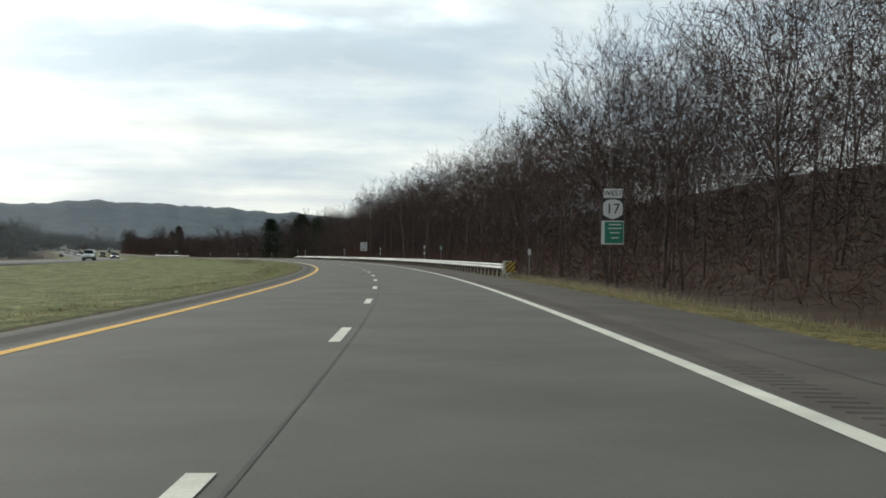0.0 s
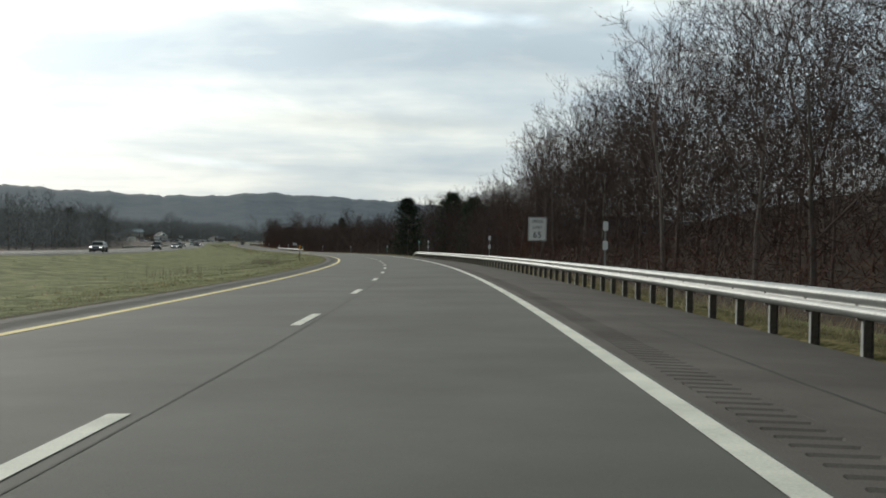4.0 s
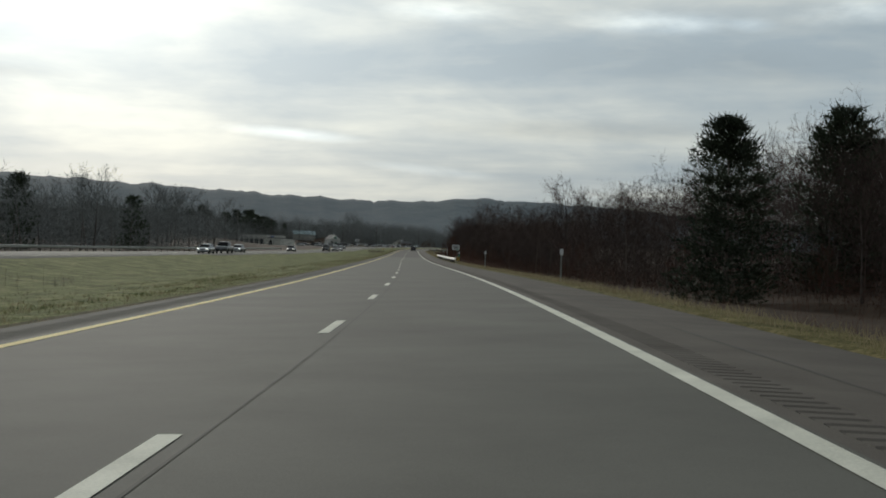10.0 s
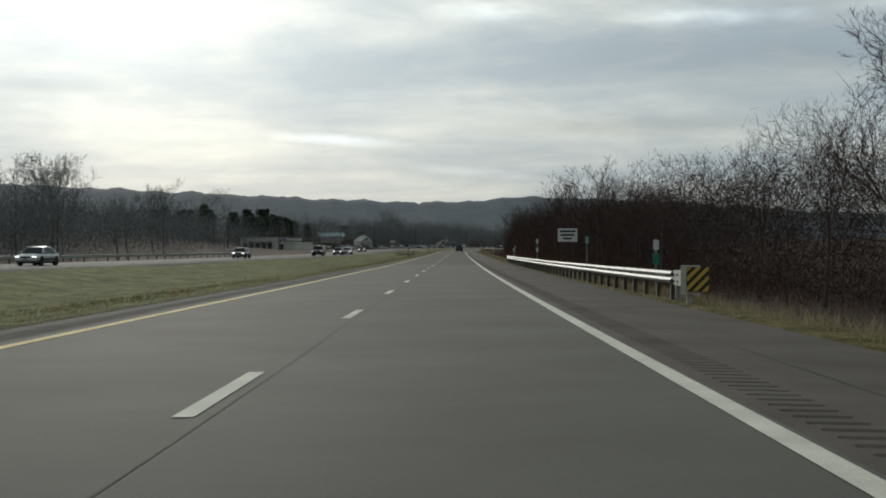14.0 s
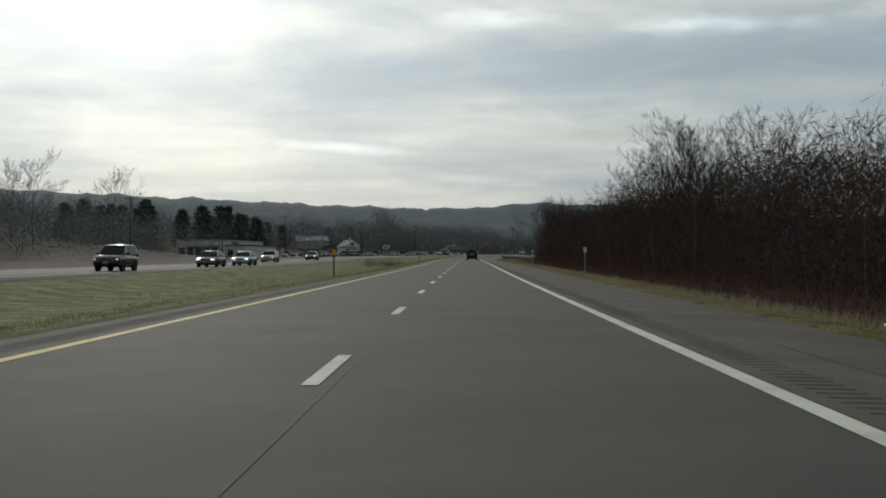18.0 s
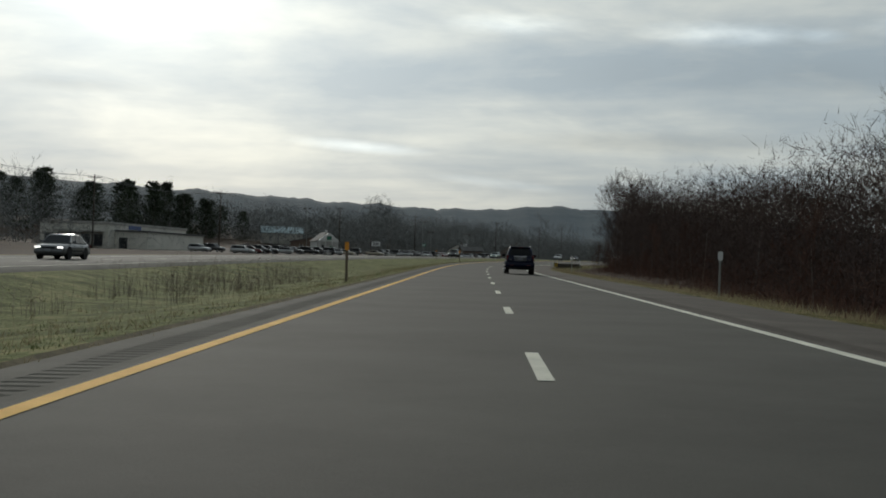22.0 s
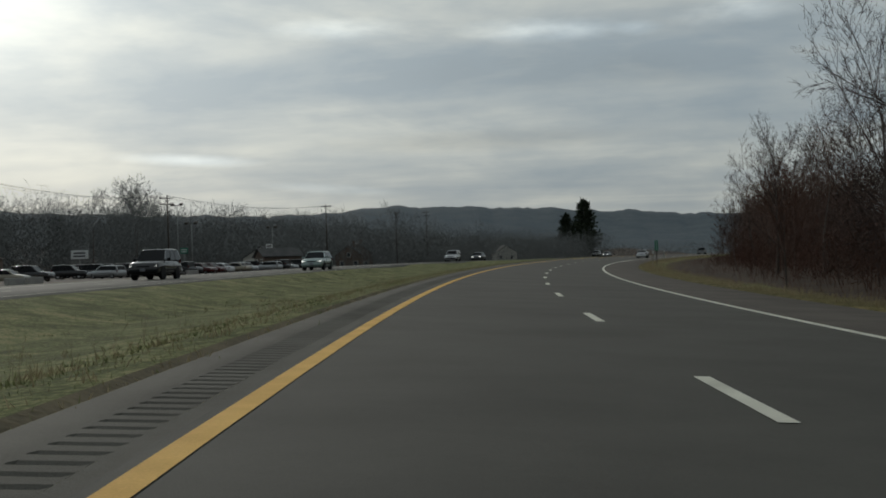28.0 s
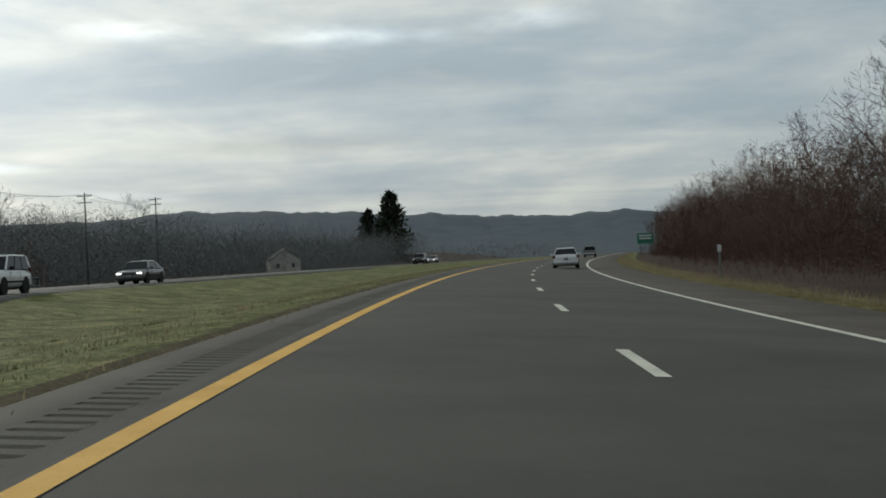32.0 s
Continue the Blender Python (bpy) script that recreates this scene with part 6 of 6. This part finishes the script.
def followed_suv(m):
    """Navy sport-utility car: lofted body, rounded glasshouse with separate panes, and its fittings."""
    ob = thing("suv", m, "dark navy sport-utility car with silver roof rails on the asphalt", "car", "cars on the road")
    paint, black, chrome = M["navy"], M["trim_black"], M["chrome"]
    half_w = 0.89
    # lower body: sections from the tail to the nose (y, underside, top, half width)
    rows = ((-2.27, .50, .98, .80), (-2.24, .42, 1.05, .845), (-2.10, .38, 1.10, .88), (-1.75, .40, 1.115, .89), (-1.0, .36, 1.11, .89), (0, .34, 1.09, .89), (.9, .34, 1.07, .89), (1.25, .36, 1.05, .89),
            (1.7, .40, .99, .88), (2.02, .40, .92, .86), (2.20, .38, .84, .82), (2.28, .46, .74, .72))
    rings = []
    for y, z0, z1, w in rows:
        h = z1 - z0
        prof = [(0, z0), (.84 * w, z0), (.955 * w, z0 + .10 * h), (.985 * w, z0 + .30 * h), (1.0 * w, z0 + .52 * h), (.992 * w, z0 + .60 * h), (1.0 * w, z0 + .66 * h), (.985 * w, z0 + .84 * h), (.955 * w, z0 + .95 * h), (.90 * w, z1), (0, z1 + .02)]
        rings.append([(x, y, z) for x, z in prof] + [(-x, y, z) for x, z in prof[-2:0:-1]])
    part("body", ring_loft("body", rings, paint), ob)
    # glasshouse: rounded outlines one above the other
    levels = ((1.03, -2.22, 1.22, .860), (1.12, -2.195, 1.06, .852), (1.32, -2.14, .74, .818), (1.51, -2.065, .42, .775), (1.64, -1.995, .20, .735), (1.71, -1.92, .06, .690), (1.755, -1.79, -.10, .600), (1.770, -1.55, -.32, .42))
    zs = [q[0] for q in levels]
    tail_y = lambda z: float(np.interp(z, zs, [q[1] for q in levels]))
    nose_y = lambda z: float(np.interp(z, zs, [q[2] for q in levels]))
    side_x = lambda z: float(np.interp(z, zs, [q[3] for q in levels]))
    rings = []
    for z, y0, y1, w in levels:
        r, ring = min(.13, w * .3), []
        for cx, cy, a0 in ((w - r, y1 - r, 0), (-w + r, y1 - r, 90), (-w + r, y0 + r, 180), (w - r, y0 + r, 270)):
            ring += [(cx + r * math.cos(radians(a0 + a)), cy + r * math.sin(radians(a0 + a)), z) for a in (0, 22.5, 45, 67.5, 90)]
        rings.append(ring)
    part("roof", ring_loft("roof", rings, paint), ob)

    def pane(name, corners, at, mat, label, parent, lift, steps=6):
        """Sheet between two slanted edges (u at the bottom and at the top), laid on the glasshouse by at(u, z, lift)."""
        (a0, a1), (b0, b1), (z0, z1) = corners
        lo, hi = [], []
        for k in range(steps + 1):
            z = z0 + (z1 - z0) * k / steps
            f = k / steps
            trim = .03 * ((2 * f - 1) ** 6)
            ua, ub = a0 + (b0 - a0) * f + trim, a1 + (b1 - a1) * f - trim
            for g, row in ((lift, hi), (lift - .014, lo)):
                row.append([at(ua + (ub - ua) * q / 4, z, g) for q in range(5)])
        bm_ = bmesh.new()
        vs = [[[bm_.verts.new(c) for c in r_] for r_ in s_] for s_ in (hi, lo)]
        for s_ in vs:
            for k in range(steps):
                for q in range(4):
                    bm_.faces.new((s_[k][q], s_[k][q + 1], s_[k + 1][q + 1], s_[k + 1][q]))
        edge = lambda s_: [s_[0][q] for q in range(5)] + [s_[k][4] for k in range(1, steps + 1)] + [s_[steps][q] for q in (3, 2, 1, 0)] + [s_[k][0] for k in range(steps - 1, 0, -1)]
        ea, eb = edge(vs[0]), edge(vs[1])
        for k in range(len(ea)):
            bm_.faces.new((ea[k], ea[(k + 1) % len(ea)], eb[(k + 1) % len(ea)], eb[k]))
        bmesh.ops.recalc_face_normals(bm_, faces=bm_.faces)
        return part(name, bm_mesh(name, bm_, mat), parent, label)

    rear = lambda x, z, g: (x, tail_y(z) - g, z)
    fore = lambda x, z, g: (x, nose_y(z) + g, z)
    pane("rear_window", ((-.72, .72), (-.56, .56), (1.21, 1.70)), rear, M["tint"], "dark tinted rear window", ob, .010)
    pane("windscreen", ((-.74, .74), (-.58, .58), (1.12, 1.68)), fore, M["tint"], "dark windscreen", ob, .010)
    for sg in (-1, 1):
        side = lambda y, z, g, sg=sg: (sg * (side_x(z) + g), y, z)
        for a, b, z0, z1 in (((-2.00, -1.42), (-1.82, -1.36), 1.19, 1.64), ((-1.34, -.52), (-1.26, -.50), 1.17, 1.65), ((-.42, .60), (-.40, -.04), 1.16, 1.64)):
            w = pane("side_window", (a, b, (z0, z1)), side, M["side_glass"], "sky-reflecting side window", ob, .008)
            pane("window_trim", ((a[0] - .03, a[1] + .03), (b[0] - .03, b[1] + .03), (z0 - .022, z1 + .022)), side, chrome if a[0] < -1.9 else black, "", w, .004)
        part("rain_visor", rod("rain_visor", (sg * (side_x(1.66) + .02), -.10, 1.655), (sg * (side_x(1.66) + .02), -1.25, 1.665), .022, .018, black, 6), ob, "dark rain visor over the windows")
        part("tail_lamp", box("tail_lamp", (.13, .22, .38), (sg * .812, -2.130, 1.03), M["tail"], .035, Matrix.Rotation(radians(-4 * sg), 4, "Y")), ob, "tall red tail lamp")
        part("reversing_lamp", box("reversing_lamp", (.10, .19, .06), (sg * .826, -2.140, .83), M["headoff"], .02), ob, "pale lower lamp")
        part("headlamp", box("headlamp", (.36, .16, .16), (sg * .68, 2.10, .80), M["headoff"], .04), ob, "clear headlamp")
        part("mirror", box("mirror", (.24, .13, .19), (sg * (half_w + .13), .64, 1.22), black, .05), ob, "dark door mirror")
        part("mirror_arm", box("mirror_arm", (.14, .06, .05), (sg * (half_w - .02), .66, 1.16), black, .015), ob)
        for y in (-.95, .05):
            part("door_handle", box("door_handle", (.04, .19, .045), (sg * (half_w + .010), y, .985), paint, .015), ob)
        for y in (-1.02, -.03, 1.02):
            part("door_gap", box("door_gap", (.010, .010, .62), (sg * (half_w - .004), y, .72), black), ob)
        for z, y0, y1 in ((.775, -1.0, .98), (.60, -.96, .96), (.775, -2.18, -1.72), (.60, -2.18, -1.78)):
            part("side_moulding", box("side_moulding", (.035, y1 - y0, .05), (sg * (half_w + .004), (y0 + y1) / 2, z), paint, .016), ob)
            part("bright_strip", box("bright_strip", (.012, y1 - y0 - .04, .014), (sg * (half_w + .019), (y0 + y1) / 2, z + .018), chrome, .004), ob, "thin bright strip")
        part("sill_cladding", box("sill_cladding", (.05, 2.0, .16), (sg * (half_w - .01), -.02, .42), black, .02), ob)
        part("running_board", box("running_board", (.20, 1.55, .055), (sg * (half_w + .06), .02, .33), M["alloy"], .024), ob, "bright running board")
        for y in (-.7, 0, .7):
            part("board_bracket", box("board_bracket", (.20, .05, .05), (sg * (half_w - .05), y, .33), black), ob)
        # roof rail that rises to the rear
        part("roof_rail", ring_loft("roof_rail", [[(sg * (.63 + dx), y, z + dz) for dx, dz in ((-.022, 0), (.022, 0), (.016, .03), (-.016, .03))] for y, z in ((-1.88, 1.755), (-1.76, 1.795), (-1.0, 1.800), (-.45, 1.785), (-.25, 1.745))], M["rail_silver"], False), ob, "silver roof rail")
        for y in (-1.75, -1.0, -.35):
            part("rail_foot", box("rail_foot", (.05, .14, .07), (sg * .63, y, 1.765), black, .012), ob)
        for y in (-1.37, 1.34):
            wheel(ob, sg * (half_w - .080), y, .365, .25, sg, spokes=6)
            well = []
            for k in range(25):
                a = radians(-14 + 208 * k / 24)
                well.append([(sg * (half_w + dx), y + rr * math.cos(a), .40 + rr * math.sin(a)) for dx, rr in ((-.02, .34), (.006, .34), (.008, .455), (-.02, .455))])
            part("wheel_arch", ring_loft("wheel_arch", well, M["tyre"], False), ob, "dark wheel arch")
            flare = []
            for k in range(13):
                a = radians(-8 + 196 * k / 12)
                flare.append([(sg * (half_w + dx), y + rr * math.cos(a), .40 + rr * math.sin(a)) for dx, rr in ((-.03, .430), (.034, .438), (.036, .462), (-.012, .500))])
            part("wheel_flare", ring_loft("wheel_flare", flare, paint), ob)
        part("mud_flap", box("mud_flap", (.22, .02, .20), (sg * .78, -1.80, .34), black, .006), ob)
        part("badge", box("badge", (.20 if sg < 0 else .16, .012, .035), (sg * .60, -2.290, .93), M["badge_grey"], .004), ob)
        part("bumper_reflector", box("bumper_reflector", (.30, .012, .04), (sg * .55, -2.372, .575), M["dull_red"], .006), ob, "dull red reflector")
    part("hatch_gap", box("hatch_gap", (1.56, .012, .012), (0, -2.285, .735), black), ob)
    part("plate_recess", box("plate_recess", (.82, .05, .30), (0, -2.262, .985), M["grey_paint"], .05), ob, "grey plate surround")
    part("plate_trim", box("plate_trim", (.84, .07, .062), (0, -2.262, 1.135), M["rail_silver"], .022), ob, "bright bar over the number plate")
    pl = part("number_plate", box("number_plate", (.31, .02, .155), (0, -2.294, .985), M["plate_white"], .01), ob, "pale number plate")
    for x in (-.105, -.05, .005, .06, .11):
        part("bar", box("bar", (.034, .006, .07), (x, -2.307, .985), M["plate_ink"]), pl)
    bump = []
    for x in (-.93, -.86, -.6, 0, .6, .86, .93):
        y = -2.36 + .10 * abs(x / .93) ** 3 + (.16 if abs(x) > .9 else 0)
        bump.append([(x, y, .50), (x, y - .012, .60), (x, y, .70), (x, y + .03, .735), (x, -2.10, .735), (x, -2.10, .44), (x, y + .05, .44)])
    part("rear_bumper", ring_loft("rear_bumper", bump, paint), ob)
    part("bumper_apron", box("bumper_apron", (1.50, .14, .14), (0, -2.22, .42), black, .04), ob)
    part("front_bumper", box("front_bumper", (1.70, .18, .30), (0, 2.22, .54), paint, .07), ob)
    part("grille", box("grille", (.80, .06, .16), (0, 2.25, .76), black, .02), ob)
    part("spoiler", box("spoiler", (1.24, .22, .05), (0, -1.93, 1.738), paint, .022), ob)
    part("brake_lamp", box("brake_lamp", (.30, .02, .03), (0, -2.045, 1.728), M["tail"], .008), ob)
    part("wiper", rod("wiper", (.0, tail_y(1.21) - .03, 1.21), (.40, tail_y(1.25) - .03, 1.25), .012, .008, black, 6), ob)
    part("underbody", box("underbody", (1.36, 3.9, .20), (0, 0, .40), black, .04), ob)
    part("spare_wheel", rod("spare_wheel", (0, -1.95, .30), (0, -1.95, .42), .30, .30, M["tyre"], 20), ob)
    part("exhaust", rod("exhaust", (-.52, -2.30, .33), (-.52, -1.85, .33), .035, .035, chrome, 10), ob)
    part("rear_axle", rod("rear_axle", (-.72, -1.37, .36), (.72, -1.37, .36), .06, .06, black, 8), ob)
    return ob


M.update(badge_grey=plain("dull_badge", (.12, .12, .13), .4), dull_red=plain("dull_red_reflector", (.06, .006, .006), .4), side_glass=plain("side_window_glass", (.012, .014, .015), .04, spec=.75), rail_silver=plain("silver_rail", (.46, .46, .47), .30, metal=.75))
suv = followed_suv(stand(786.4, 2.07))
sedan = car("sedan", M["white_paint"], "white four-door sedan on the asphalt carriageway")
sedan.matrix_world = stand(1122, 2.0)

fleet = dict(
    silver_sedan=car("sedan", M["silver"], "silver sedan on the opposite carriageway", True), grey_sedan=car("sedan", M["grey_paint"], "dark grey sedan on the opposite carriageway", True),
    white_suv=car("suv", M["white_paint"], "white sport-utility car on the opposite carriageway", True), dark_suv=car("suv", M["black_paint"], "black sport-utility car on the opposite carriageway", True),
    silver_wagon=car("wagon", M["teal_paint"], "pale green station wagon on the opposite carriageway", True), pickup=car("pickup", M["grey_paint"], "dark grey pickup truck on the opposite carriageway", True),
    beige=car("sedan", M["gold_paint"], "beige sedan in the car lot", False, False), red=car("wagon", M["red_paint"], "dark red station wagon in the car lot", False, False), silver_lot=car("wagon", M["silver"], "silver station wagon in the car lot", False, False),
    white_lot=car("sedan", M["white_paint"], "white sedan in the car lot", False, False), black_lot=car("suv", M["black_paint"], "black sport-utility car in the car lot", False, False))
used = set()


def put(kind, m):
    if kind in used:
        return copy_thing(fleet[kind], m)
    used.add(kind)
    fleet[kind].matrix_world = m
    return fleet[kind]


def oncoming(kind, s, lane):
    o = float(opp_near(s)) - lane
    slew = math.degrees(math.atan2(float(opp_near(s - 8)) - float(opp_near(s + 8)), 16))
    return put(kind, stand(s, o, 180 + slew, .03))


for row in (("white_suv", 194, 2.7), ("grey_sedan", 281, 2.7), ("dark_suv", 384, 2.7), ("silver_sedan", 491, 2.7), ("pickup", 504, 2.7), ("silver_sedan", 533, 6.3), ("grey_sedan", 607, 6.3), ("dark_suv", 655, 2.7),
            ("grey_sedan", 682, 2.7), ("silver_sedan", 696, 2.7), ("silver_wagon", 733, 6.3), ("grey_sedan", 776, 6.3), ("dark_suv", 974, 6.3), ("silver_wagon", 1002, 2.7), ("white_suv", 1088, 2.7), ("grey_sedan", 1110, 2.7),
            ("dark_suv", 1240, 2.7), ("silver_sedan", 1275, 6.3)):
    oncoming(*row)
ahead = put("pickup", stand(1238, 2.0))
tagged(ahead, "dark grey pickup truck on the asphalt carriageway")
ahead["group"] = "cars on the road"
# parked rows in the lot
rng_lot = random.Random(8)
lot = ["beige", "silver_lot", "black_lot", "black_lot", "white_lot", "red", "silver_lot", "black_lot"]
for o_, s0, s1, tn in ((-56, 1040, 1112, 80), (-64, 1046, 1136, 100), (-72, 1058, 1150, 84), (-58, 936, 1030, 95), (-68, 940, 1020, 80), (-86, 1090, 1140, 90)):
    s_ = s0
    while s_ < s1:
        if rng_lot.random() < .84:
            c_ = put(rng_lot.choice(lot), stand(s_, o_ + rng_lot.uniform(-.4, .4), tn + rng_lot.choice((0, 180)) + rng_lot.uniform(-4, 4), .035))
            c_["group"] = "cars in the lot"
        s_ += rng_lot.uniform(2.9, 3.6) if s0 > 1000 else rng_lot.uniform(4, 9)
